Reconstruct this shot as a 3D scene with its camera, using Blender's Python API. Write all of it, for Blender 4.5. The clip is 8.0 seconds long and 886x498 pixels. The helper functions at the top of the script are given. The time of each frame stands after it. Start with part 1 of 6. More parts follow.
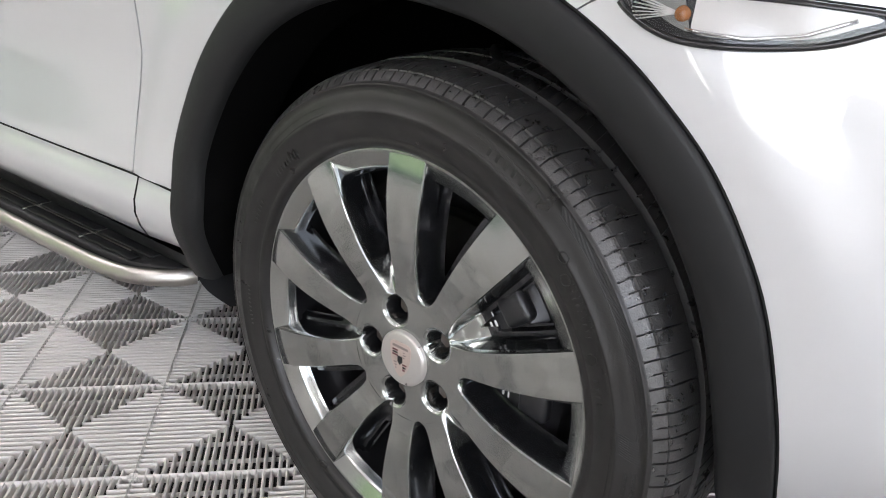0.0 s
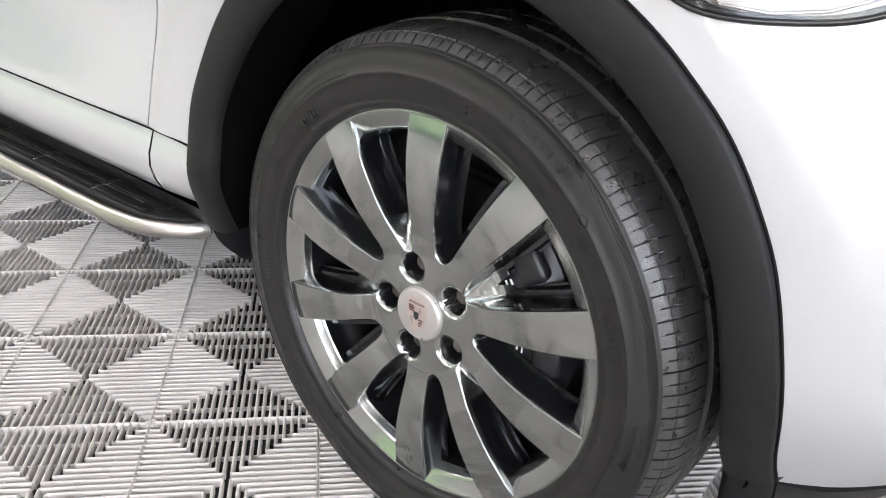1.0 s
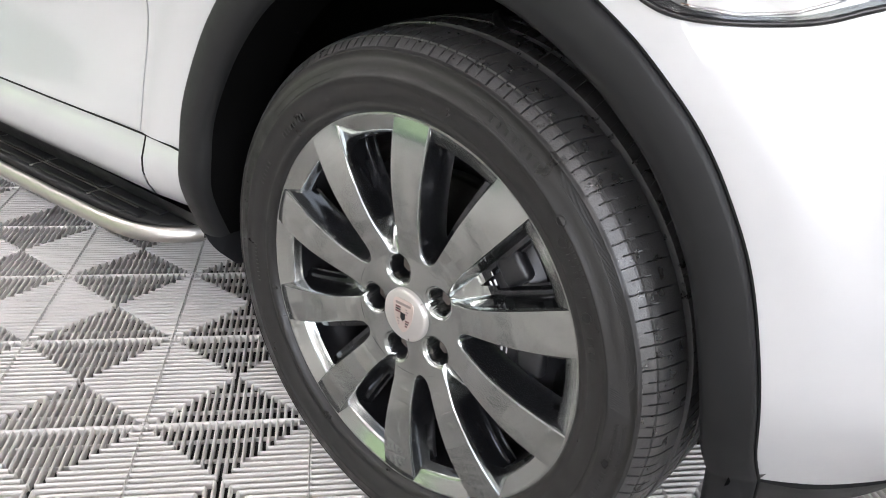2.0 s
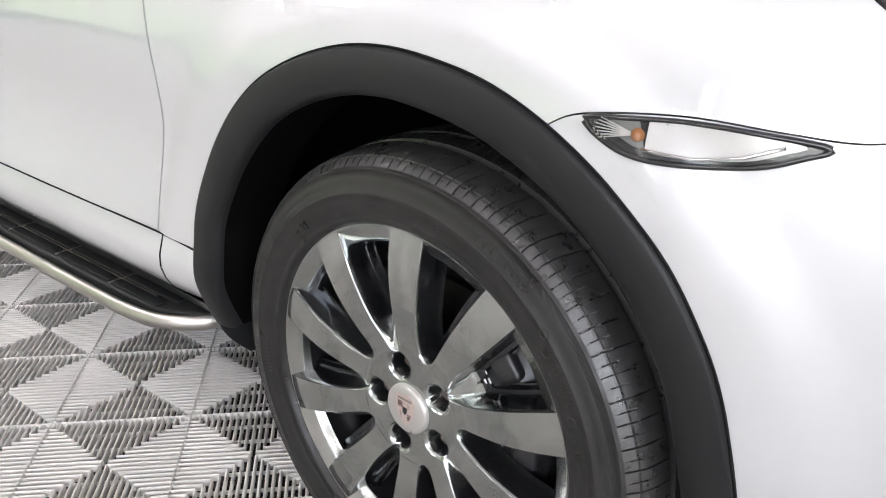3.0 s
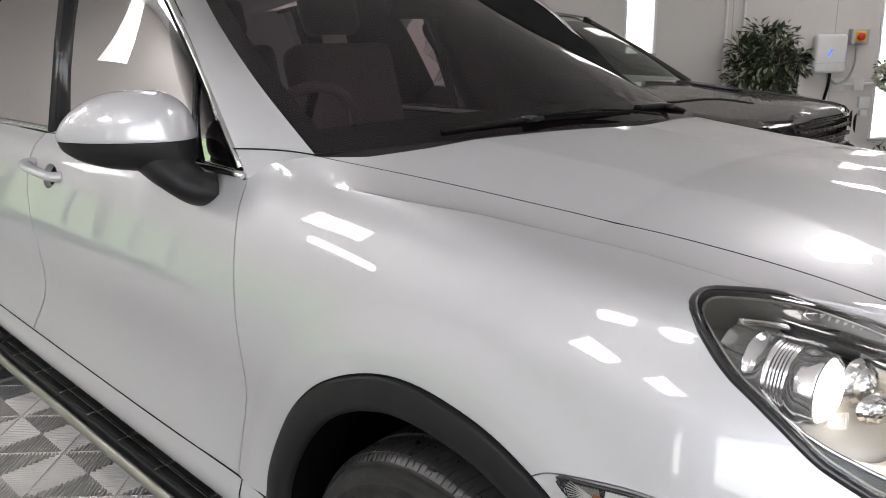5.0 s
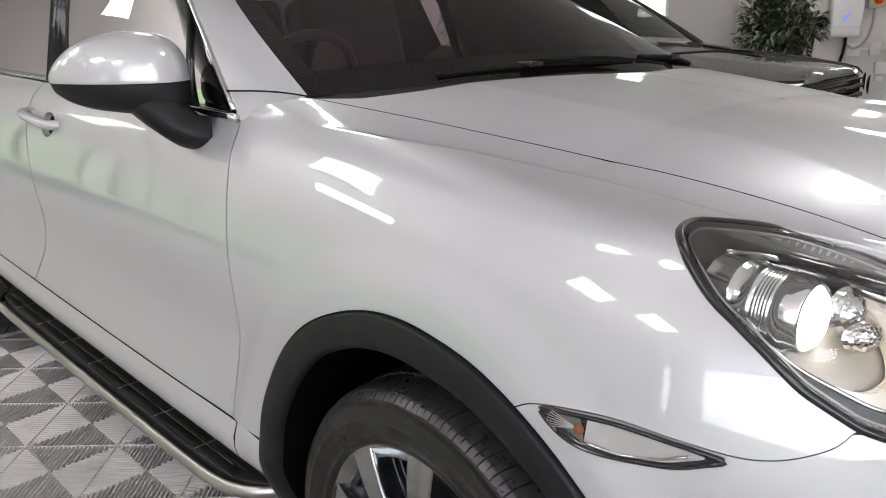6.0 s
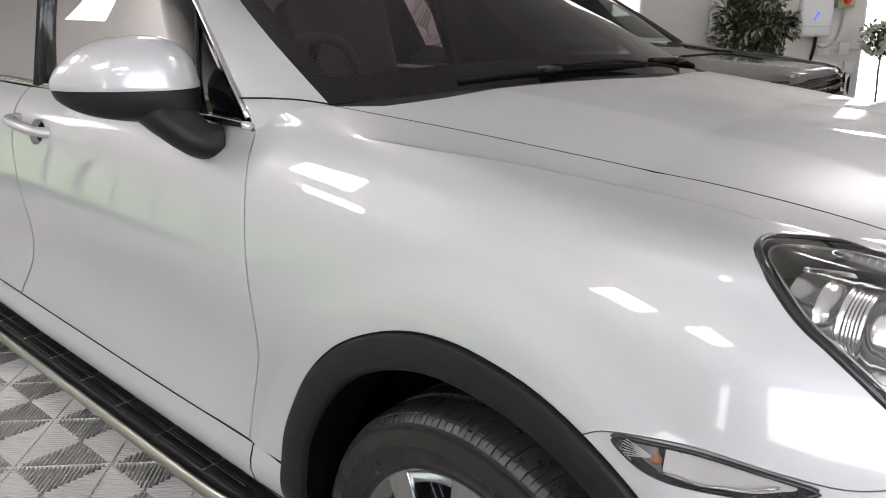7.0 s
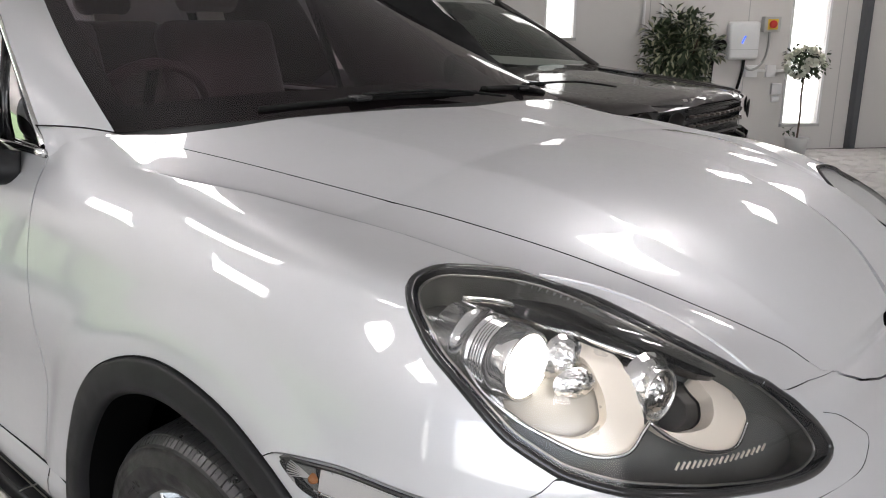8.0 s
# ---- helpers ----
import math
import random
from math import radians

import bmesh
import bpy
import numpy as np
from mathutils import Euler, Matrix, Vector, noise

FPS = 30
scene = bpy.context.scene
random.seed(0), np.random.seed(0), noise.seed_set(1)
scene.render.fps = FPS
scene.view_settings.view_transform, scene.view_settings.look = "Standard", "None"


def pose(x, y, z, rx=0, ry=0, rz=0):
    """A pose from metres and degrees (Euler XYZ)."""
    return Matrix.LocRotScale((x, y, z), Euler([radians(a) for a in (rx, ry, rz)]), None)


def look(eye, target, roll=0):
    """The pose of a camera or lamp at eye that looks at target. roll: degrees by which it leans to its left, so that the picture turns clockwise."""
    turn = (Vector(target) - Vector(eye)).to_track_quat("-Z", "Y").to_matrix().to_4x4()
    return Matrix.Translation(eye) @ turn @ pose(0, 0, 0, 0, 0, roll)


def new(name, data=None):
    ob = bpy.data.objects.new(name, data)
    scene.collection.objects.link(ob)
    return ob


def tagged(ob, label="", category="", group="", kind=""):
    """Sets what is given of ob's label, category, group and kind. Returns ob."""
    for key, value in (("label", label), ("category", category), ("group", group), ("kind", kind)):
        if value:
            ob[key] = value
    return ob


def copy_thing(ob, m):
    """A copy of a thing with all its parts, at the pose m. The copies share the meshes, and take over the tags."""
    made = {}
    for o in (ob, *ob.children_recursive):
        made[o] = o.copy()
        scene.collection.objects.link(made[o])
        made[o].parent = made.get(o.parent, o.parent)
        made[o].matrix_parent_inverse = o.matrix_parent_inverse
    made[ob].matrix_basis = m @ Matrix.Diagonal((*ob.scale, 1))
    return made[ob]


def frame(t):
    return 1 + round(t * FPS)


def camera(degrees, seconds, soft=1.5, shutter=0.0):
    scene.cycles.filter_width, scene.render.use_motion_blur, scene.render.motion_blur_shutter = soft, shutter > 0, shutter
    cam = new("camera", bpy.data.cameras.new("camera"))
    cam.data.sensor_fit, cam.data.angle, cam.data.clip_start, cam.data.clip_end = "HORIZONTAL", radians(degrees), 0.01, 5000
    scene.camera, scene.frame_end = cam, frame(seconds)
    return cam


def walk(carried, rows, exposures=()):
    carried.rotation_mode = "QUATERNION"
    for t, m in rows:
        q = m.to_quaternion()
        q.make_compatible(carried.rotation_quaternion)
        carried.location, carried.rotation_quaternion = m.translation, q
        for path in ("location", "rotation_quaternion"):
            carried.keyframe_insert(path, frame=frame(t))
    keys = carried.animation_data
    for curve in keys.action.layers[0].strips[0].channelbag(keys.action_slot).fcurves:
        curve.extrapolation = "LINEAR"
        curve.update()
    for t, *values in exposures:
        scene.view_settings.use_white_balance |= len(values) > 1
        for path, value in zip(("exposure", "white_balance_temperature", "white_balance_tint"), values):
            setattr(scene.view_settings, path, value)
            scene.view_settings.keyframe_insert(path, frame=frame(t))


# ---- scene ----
cam = camera(58.7, 8.0, soft=1.0)
PATH = [
    (0, (0.584, -0.682, 0.898), (-0.547, 0.784, 0.142), 2.6),
    (0.5, (0.574, -0.707, 0.899), (-0.51, 0.749, 0.059), 3.5),
    (1, (0.571, -0.715, 0.919), (-0.509, 0.723, 0.045), 3.6),
    (2.5, (0.609, -0.699, 0.92), (-0.506, 0.73, 0.073), 2.1),
    (2.8, (0.614, -0.692, 0.958), (-0.521, 0.725, 0.109), 0.9),
    (3, (0.635, -0.711, 1.03), (-0.521, 0.721, 0.248), 0.9),
    (3.2, (0.637, -0.716, 1.143), (-0.534, 0.713, 0.371), 0.2),
    (3.5, (0.658, -0.726, 1.233), (-0.571, 0.701, 0.56), 0.1),
    (3.7, (0.679, -0.746, 1.289), (-0.575, 0.678, 0.656), -0.1),
    (4, (0.701, -0.768, 1.332), (-0.587, 0.649, 0.756), -0.5),
    (4.2, (0.717, -0.76, 1.366), (-0.595, 0.645, 0.814), -1.4),
    (5.3, (0.839, -0.719, 1.376), (-0.559, 0.618, 0.869), -0.6),
    (5.5, (0.864, -0.701, 1.361), (-0.536, 0.626, 0.834), -0.6),
    (6, (0.818, -0.719, 1.322), (-0.572, 0.597, 0.742), -1.0),
    (6.2, (0.742, -0.752, 1.327), (-0.628, 0.564, 0.704), -1.7),
    (6.5, (0.659, -0.791, 1.31), (-0.708, 0.536, 0.703), -1.2),
    (7, (0.693, -0.76, 1.335), (-0.636, 0.615, 0.749), -0.9),
    (7.5, (0.861, -0.646, 1.362), (-0.432, 0.775, 0.806), -0.5),
    (8, (0.99, -0.545, 1.364), (-0.291, 0.889, 0.815), -0.2),
]
walk(cam, [(t, look(eye, target, roll)) for t, eye, target, roll in PATH],
     [(0, 2.0), (.5, 2.32), (1, 2.35), (2.5, 2.34), (3.5, 2.08), (4.2, 1.72), (5.5, 1.52), (6.5, 1.53), (7.0, 1.64), (7.5, 1.61), (8, 1.59)])

from mathutils.geometry import tessellate_polygon

# ---- light ----
world = bpy.data.worlds.new("world")
world.use_nodes = True
scene.world = world
sky = world.node_tree.nodes.new("ShaderNodeTexSky")
sky.sky_type, sky.sun_disc, sky.sun_elevation, sky.sun_rotation = "NISHITA", False, radians(38), radians(38)
world.node_tree.links.new(sky.outputs[0], world.node_tree.nodes["Background"].inputs[0])
world.node_tree.nodes["Background"].inputs[1].default_value = 0.12
scene.view_settings.exposure = 0.0
PANEL_LIGHT, WINDOW_LIGHT, DOOR_POWER = 6.3, 1.0, 56.0
sun = bpy.data.lights.new("sun", "SUN")
sun.energy, sun.angle, sun.color = 5.0, radians(.5), (1, .96, .9)
sun_ob = new("sun", sun)
sun_ob.matrix_basis = look((7, 9, 9), (0, 0, 0))


# ---- materials ----
def material(name, colour, rough=0.5, metal=0.0, spread=0.12, scale=14.0, bump=0.0, bump_scale=260.0, coat=0.0, emit=0.0, rough_spread=0.1, each=0.0, spec=0.5):
    """A surface with stains at one scale, grain at another and fine relief."""
    m = bpy.data.materials.new(name)
    m.use_nodes = True
    n, l = m.node_tree.nodes, m.node_tree.links
    b = n["Principled BSDF"]
    where = n.new("ShaderNodeTexCoord")
    big, fine = n.new("ShaderNodeTexNoise"), n.new("ShaderNodeTexNoise")
    big.inputs["Scale"].default_value, big.inputs["Detail"].default_value = scale, 4
    fine.inputs["Scale"].default_value, fine.inputs["Detail"].default_value = bump_scale, 3
    for t in (big, fine):
        l.new(where.outputs["Object"], t.inputs["Vector"])
    mix = n.new("ShaderNodeMix")
    mix.data_type = "RGBA"
    mix.inputs["A"].default_value = (*[c * (1 - spread) for c in colour], 1)
    mix.inputs["B"].default_value = (*[min(1, c * (1 + spread)) for c in colour], 1)
    add = n.new("ShaderNodeMath")
    add.operation = "MULTIPLY_ADD"
    add.inputs[1].default_value, add.inputs[2].default_value = 0.4, 0.0
    l.new(fine.outputs["Fac"], add.inputs[0])
    both = n.new("ShaderNodeMath")
    both.operation = "MULTIPLY_ADD"
    both.inputs[1].default_value = 0.6
    l.new(big.outputs["Fac"], both.inputs[0])
    l.new(add.outputs[0], both.inputs[2])
    factor = both.outputs[0]
    if each:
        info, more = n.new("ShaderNodeObjectInfo"), n.new("ShaderNodeMath")
        more.operation = "MULTIPLY_ADD"
        more.inputs[1].default_value = each
        l.new(info.outputs["Random"], more.inputs[0])
        l.new(factor, more.inputs[2])
        factor = more.outputs[0]
    l.new(factor, mix.inputs["Factor"])
    l.new(mix.outputs["Result"], b.inputs["Base Color"])
    turn = n.new("ShaderNodeMapRange")
    turn.inputs["From Min"].default_value, turn.inputs["From Max"].default_value = 0.3, 0.7
    turn.inputs["To Min"].default_value, turn.inputs["To Max"].default_value = max(0.0, rough * (1 - rough_spread)), min(1.0, rough * (1 + rough_spread))
    l.new(big.outputs["Fac"], turn.inputs["Value"])
    l.new(turn.outputs["Result"], b.inputs["Roughness"])
    b.inputs["Metallic"].default_value, b.inputs["Specular IOR Level"].default_value = metal, spec
    b.inputs["Coat Weight"].default_value, b.inputs["Coat Roughness"].default_value = coat, 0.02
    if bump:
        relief = n.new("ShaderNodeBump")
        relief.inputs["Strength"].default_value, relief.inputs["Distance"].default_value = bump, 0.002
        l.new(fine.outputs["Fac"], relief.inputs["Height"])
        l.new(relief.outputs["Normal"], b.inputs["Normal"])
    if emit:
        b.inputs["Emission Color"].default_value, b.inputs["Emission Strength"].default_value = (*colour, 1), emit
    return m


def glass(name, tint, gloss=1.45, rough=0.0):
    """A thin pane: tinted clear, with a gloss that grows to the edge."""
    m = bpy.data.materials.new(name)
    m.use_nodes = True
    n, l = m.node_tree.nodes, m.node_tree.links
    n.remove(n["Principled BSDF"])
    clear, shine, mix, edge = n.new("ShaderNodeBsdfTransparent"), n.new("ShaderNodeBsdfGlossy"), n.new("ShaderNodeMixShader"), n.new("ShaderNodeFresnel")
    clear.inputs[0].default_value = (*tint, 1)
    shine.inputs["Roughness"].default_value, edge.inputs["IOR"].default_value = rough, gloss
    l.new(edge.outputs[0], mix.inputs[0])
    l.new(clear.outputs[0], mix.inputs[1])
    l.new(shine.outputs[0], mix.inputs[2])
    l.new(mix.outputs[0], n["Material Output"].inputs["Surface"])
    return m


PAINT = material("silver_white_paint", (.53, .535, .546), .42, .34, .03, 60, .02, 1800, coat=1.0)
PAINT.node_tree.nodes["Principled BSDF"].inputs["Coat IOR"].default_value = 1.8
DARK_PAINT = material("black_paint", (.020, .016, .0145), .5, 0, .1, 40, .02, 1500, coat=.7)
CLADDING = material("grained_black_plastic", (.0085, .0088, .0095), .48, 0, .15, 20, .10, 2200, spec=.30)
BLACK = material("gloss_black_trim", (.012, .012, .013), .22, 0, .1, 30, coat=.4)
SEAL = material("rubber_seal", (.006, .006, .006), .7, 0, .1, spec=.15)
LINER = material("felt_liner", (.0035, .0035, .0035), .95, 0, .3, 30, .4, 500, spec=0)
RUBBER = material("tyre_rubber", (.0125, .0118, .0116), .44, 0, .3, 25, .12, 1400, rough_spread=.4, spec=.42)
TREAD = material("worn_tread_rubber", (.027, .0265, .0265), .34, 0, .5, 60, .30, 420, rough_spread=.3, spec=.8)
RIM = material("graphite_wheel_lacquer", (.35, .365, .355), .12, .95, .2, 18, .02, 900, coat=.6)
# Flank lacquer darkened: the dim gap it faces is put into its colour.
RIM_FLANK = material("shade_dark_gloss_flank", (.045, .047, .052), .16, .9, .2, 18, .02, 900, coat=.4)
# Near-black stands for the shade inside the wheel and its bolt pockets.
RIM_IN = material("shade_dark_barrel", (.007, .007, .008), .35, .2, .25, 25, .02, spec=.3)
CHROME = material("chrome", (.75, .75, .74), .1, 1, .04, 30)
SATIN = material("satin_steel", (.48, .46, .43), .34, 1, .08, 30, .02)
# Steel tone set very low to blacken the gaps between the spokes.
DISC = material("brake_disc_steel", (.05, .048, .046), .4, 1, .3, 40, .1, 400)
CALIPER = material("black_caliper", (.016, .016, .018), .33, .1, .3, 40, .15, 300, spec=.6)
BOLT = material("dusty_bolt", (.13, .11, .10), .5, .7, .4, 60, .1)
CAP = material("cap_silver", (.52, .50, .48), .3, .6, .05, 60)
BADGE_RED = material("badge_red", (.13, .035, .04), .35, .1)
BADGE_BAND = material("badge_band", (.30, .25, .24), .35, .5)
BADGE_GOLD = material("badge_gold", (.62, .52, .48), .3, .7)
WHITE_MARK = material("white_lettering", (.8, .8, .8), .5)
MARK_GREY = material("raised_sidewall_mark", (.014, .014, .014), .34, 0, .2, spec=.5)
GLASS = glass("tinted_glass", (.56, .44, .48), 1.44)
SIDE_GLASS = glass("side_glass", (.16, .17, .165), 1.13)
FAR_GLASS = glass("far_side_glass", (.36, .40, .42))
CLEAR = glass("headlight_lens", (.92, .93, .94), 1.4)
CABIN = material("dark_cabin", (.060, .044, .048), .7, 0, .2, 20, .2, 500)
LEATHER = material("dark_leather", (.046, .033, .037), .45, 0, .2, 25, .2, 600)
REFLECTOR = material("lamp_reflector", (.85, .85, .84), .06, 1, .03)
LAMP_GREY = material("lamp_housing_grey", (.16, .16, .15), .38, .4, .12, 20)
LAMP_BOWL = material("lamp_bowl_grey", (.43, .395, .335), .3, .4, .08, 20)
LAMP_PALE = material("side_lamp_pale", (.56, .54, .52), .3, .3, .1, 30)
LAMP_TAN = material("lamp_warm_bezel", (.84, .75, .64), .3, .2, .05, 30)
SILVER = material("lamp_silver", (.88, .87, .85), .2, .85, .06, 40)
AMBER = material("amber_bulb", (.32, .13, .05), .25, 0, .1)
FACET = material("faceted_reflector", (.74, .73, .71), .22, 1, .1, 60)
BARREL = material("clear_ribbed_barrel", (.86, .85, .83), .16, .9, .1, 60)
BULB = material("lit_projector", (1, .97, .92), .2, 0, 0, emit=2.2)
TILE = material("grey_floor_tile", (.57, .545, .52), .34, 0, .18, 5, .12, 340, rough_spread=.3, each=.12, spec=.8)
SLAB_OUT = material("yard_concrete", (.36, .35, .34), .8, 0, .2, 2, .3, 90)
LAWN = material("lawn", (.12, .165, .09), .9, 0, .4, 2, .3, 60)
# Concrete far below its own tone: shade in the tile gaps, done by colour.
SLAB = material("gap_shade_concrete", (.025, .025, .024), .85, 0, .25, 3, .3, 120)
WALL = material("white_cladding", (.62, .60, .58), .55, 0, .04, 2.5, .05, 200)
CEILING = material("ceiling_sheet", (.84, .835, .83), .6, 0, .05, 2, .05, 200)
STEEL_BEAM = material("painted_steel", (.10, .105, .115), .5, .2, .15, 8)
WHITE_PLASTIC = material("white_plastic", (.75, .75, .75), .35, 0, .03, 20)
GREY_PLASTIC = material("grey_plastic", (.42, .42, .41), .45, 0, .05, 20)
RED_PLASTIC = material("red_plastic", (.6, .03, .02), .35, 0, .05)
YELLOW_PLASTIC = material("yellow_plastic", (.75, .5, .05), .4, 0, .05)
LEAF = material("variegated_leaf", (.04, .06, .028), .45, 0, .5, 30, .05, 100)
LEAF_EDGE = material("cream_leaf", (.40, .40, .27), .5, 0, .2, 30)
PETAL = material("white_petal", (.72, .72, .62), .6, 0, .08, 40)
STEM = material("bark", (.10, .07, .05), .8, 0, .3, 40, .3, 200)
HEDGE = material("hedge_green", (.10, .14, .075), .7, 0, .5, 8, .3, 60)
LED = material("led_panel", (1, .955, .96), .4, 0, 0, emit=PANEL_LIGHT)
DAY = material("bright_window", (1, .99, .97), .4, 0, 0, emit=WINDOW_LIGHT)
BLUE = material("blue_indicator", (.1, .2, 1), .4, 0, 0, emit=.5)


# ---- building helpers ----
def mesh_of(name, verts, faces, mat, smooth=True):
    me = bpy.data.meshes.new(name)
    me.from_pydata([tuple(map(float, v)) for v in verts], [], [tuple(f) for f in faces])
    for m in mat if isinstance(mat, (list, tuple)) else [mat]:
        me.materials.append(m)
    if smooth:
        me.polygons.foreach_set("use_smooth", [True] * len(me.polygons))
    me.update()
    return me


def piece(name, verts, faces, mat, parent=None, label="", smooth=True, at=None):
    """One mesh as a thing, or as a part under parent."""
    ob = new(name, mesh_of(name, verts, faces, mat, smooth))
    if at is not None:
        ob.matrix_basis = at
    if parent is not None:
        ob.parent = parent
    return tagged(ob, label)


def part(name, bm, mat, parent=None, label="", smooth=True, at=None):
    me = bpy.data.meshes.new(name)
    bmesh.ops.recalc_face_normals(bm, faces=bm.faces)
    bm.to_mesh(me)
    bm.free()
    for m in mat if isinstance(mat, (list, tuple)) else [mat]:
        me.materials.append(m)
    if smooth:
        me.polygons.foreach_set("use_smooth", [True] * len(me.polygons))
        me.set_sharp_from_angle(angle=radians(38))
    ob = new(name, me)
    if at is not None:
        ob.matrix_basis = at
    if parent is not None:
        ob.parent = parent
    return tagged(ob, label)


def empty(name, label, category, at=None, group="", kind=""):
    ob = new(name)
    if at is not None:
        ob.matrix_basis = at
    return tagged(ob, label, category, group, kind)


def box(x0, x1, y0, y1, z0, z1, bevel=0.004, segments=2, bm=None):
    """A box with rounded edges, as a bmesh."""
    own = bmesh.new()
    bmesh.ops.create_cube(own, size=1)
    for v in own.verts:
        v.co = Vector((x0 + (v.co.x + .5) * (x1 - x0), y0 + (v.co.y + .5) * (y1 - y0), z0 + (v.co.z + .5) * (z1 - z0)))
    if bevel:
        bmesh.ops.bevel(own, geom=own.edges[:], offset=bevel, segments=segments, affect="EDGES", profile=.5)
    if bm is None:
        return own
    me = bpy.data.meshes.new("tmp")
    own.to_mesh(me)
    bm.from_mesh(me)
    bpy.data.meshes.remove(me)
    own.free()
    return bm


def lathe(profile, steps=96, arc=(0, 2 * math.pi)):
    """Turn (radius, y) pairs about the y axis."""
    verts, faces, closed = [], [], abs(arc[1] - arc[0] - 2 * math.pi) < 1e-6
    n = len(profile)
    count = steps if closed else steps + 1
    for i in range(count):
        a = arc[0] + (arc[1] - arc[0]) * i / steps
        for r, y in profile:
            verts.append((r * math.cos(a), y, r * math.sin(a)))
    for i in range(steps):
        j = (i + 1) % count
        for k in range(n - 1):
            faces.append((i * n + k, i * n + k + 1, j * n + k + 1, j * n + k))
    return verts, faces


def smooth_line(points, per=8, closed=False):
    """A Catmull-Rom line through points."""
    p = [np.array(q, float) for q in points]
    n, out = len(p), []
    for i in range(n if closed else n - 1):
        a, b, c, d = (p[(i + k) % n] if closed else p[min(max(i + k, 0), n - 1)] for k in (-1, 0, 1, 2))
        for j in range(per):
            t = j / per
            out.append(.5 * (2 * b + (c - a) * t + (2 * a - 5 * b + 4 * c - d) * t * t + (3 * b - a - 3 * c + d) * t**3))
    if not closed:
        out.append(p[-1])
    return np.array(out)


def tube(points, radius, sides=8, closed=False, taper=None, flat=1.0):
    """A round bar along points (verts, faces)."""
    p = np.array(points, float)
    n = len(p)
    verts, faces = [], []
    up = np.array((0.13, 0.31, 0.94))
    for i in range(n):
        d = p[(i + 1) % n] - p[i - 1] if closed else p[min(i + 1, n - 1)] - p[max(i - 1, 0)]
        d = d / (np.linalg.norm(d) + 1e-12)
        a = np.cross(d, up)
        a /= np.linalg.norm(a) + 1e-12
        b = np.cross(a, d)
        r = radius * (taper[i] if taper is not None else 1)
        for k in range(sides):
            w = 2 * math.pi * k / sides
            verts.append(p[i] + r * (a * math.cos(w) + b * math.sin(w) * flat))
    for i in range(n if closed else n - 1):
        j = (i + 1) % n
        for k in range(sides):
            m = (k + 1) % sides
            faces.append((i * sides + k, i * sides + m, j * sides + m, j * sides + k))
    if not closed:
        faces += [tuple(range(sides))[::-1], tuple((n - 1) * sides + k for k in range(sides))]
    return verts, faces


def clip(poly, axis, value, keep_less):
    out = []
    for i in range(len(poly)):
        a, b = poly[i - 1], poly[i]
        ia, ib = (a[axis] <= value) == keep_less or a[axis] == value, (b[axis] <= value) == keep_less or b[axis] == value
        if ia != ib:
            t = (value - a[axis]) / (b[axis] - a[axis])
            c = [a[0] + t * (b[0] - a[0]), a[1] + t * (b[1] - a[1])]
            c[axis] = value
            out.append(tuple(c))
        if ib:
            out.append(tuple(b))
    return out


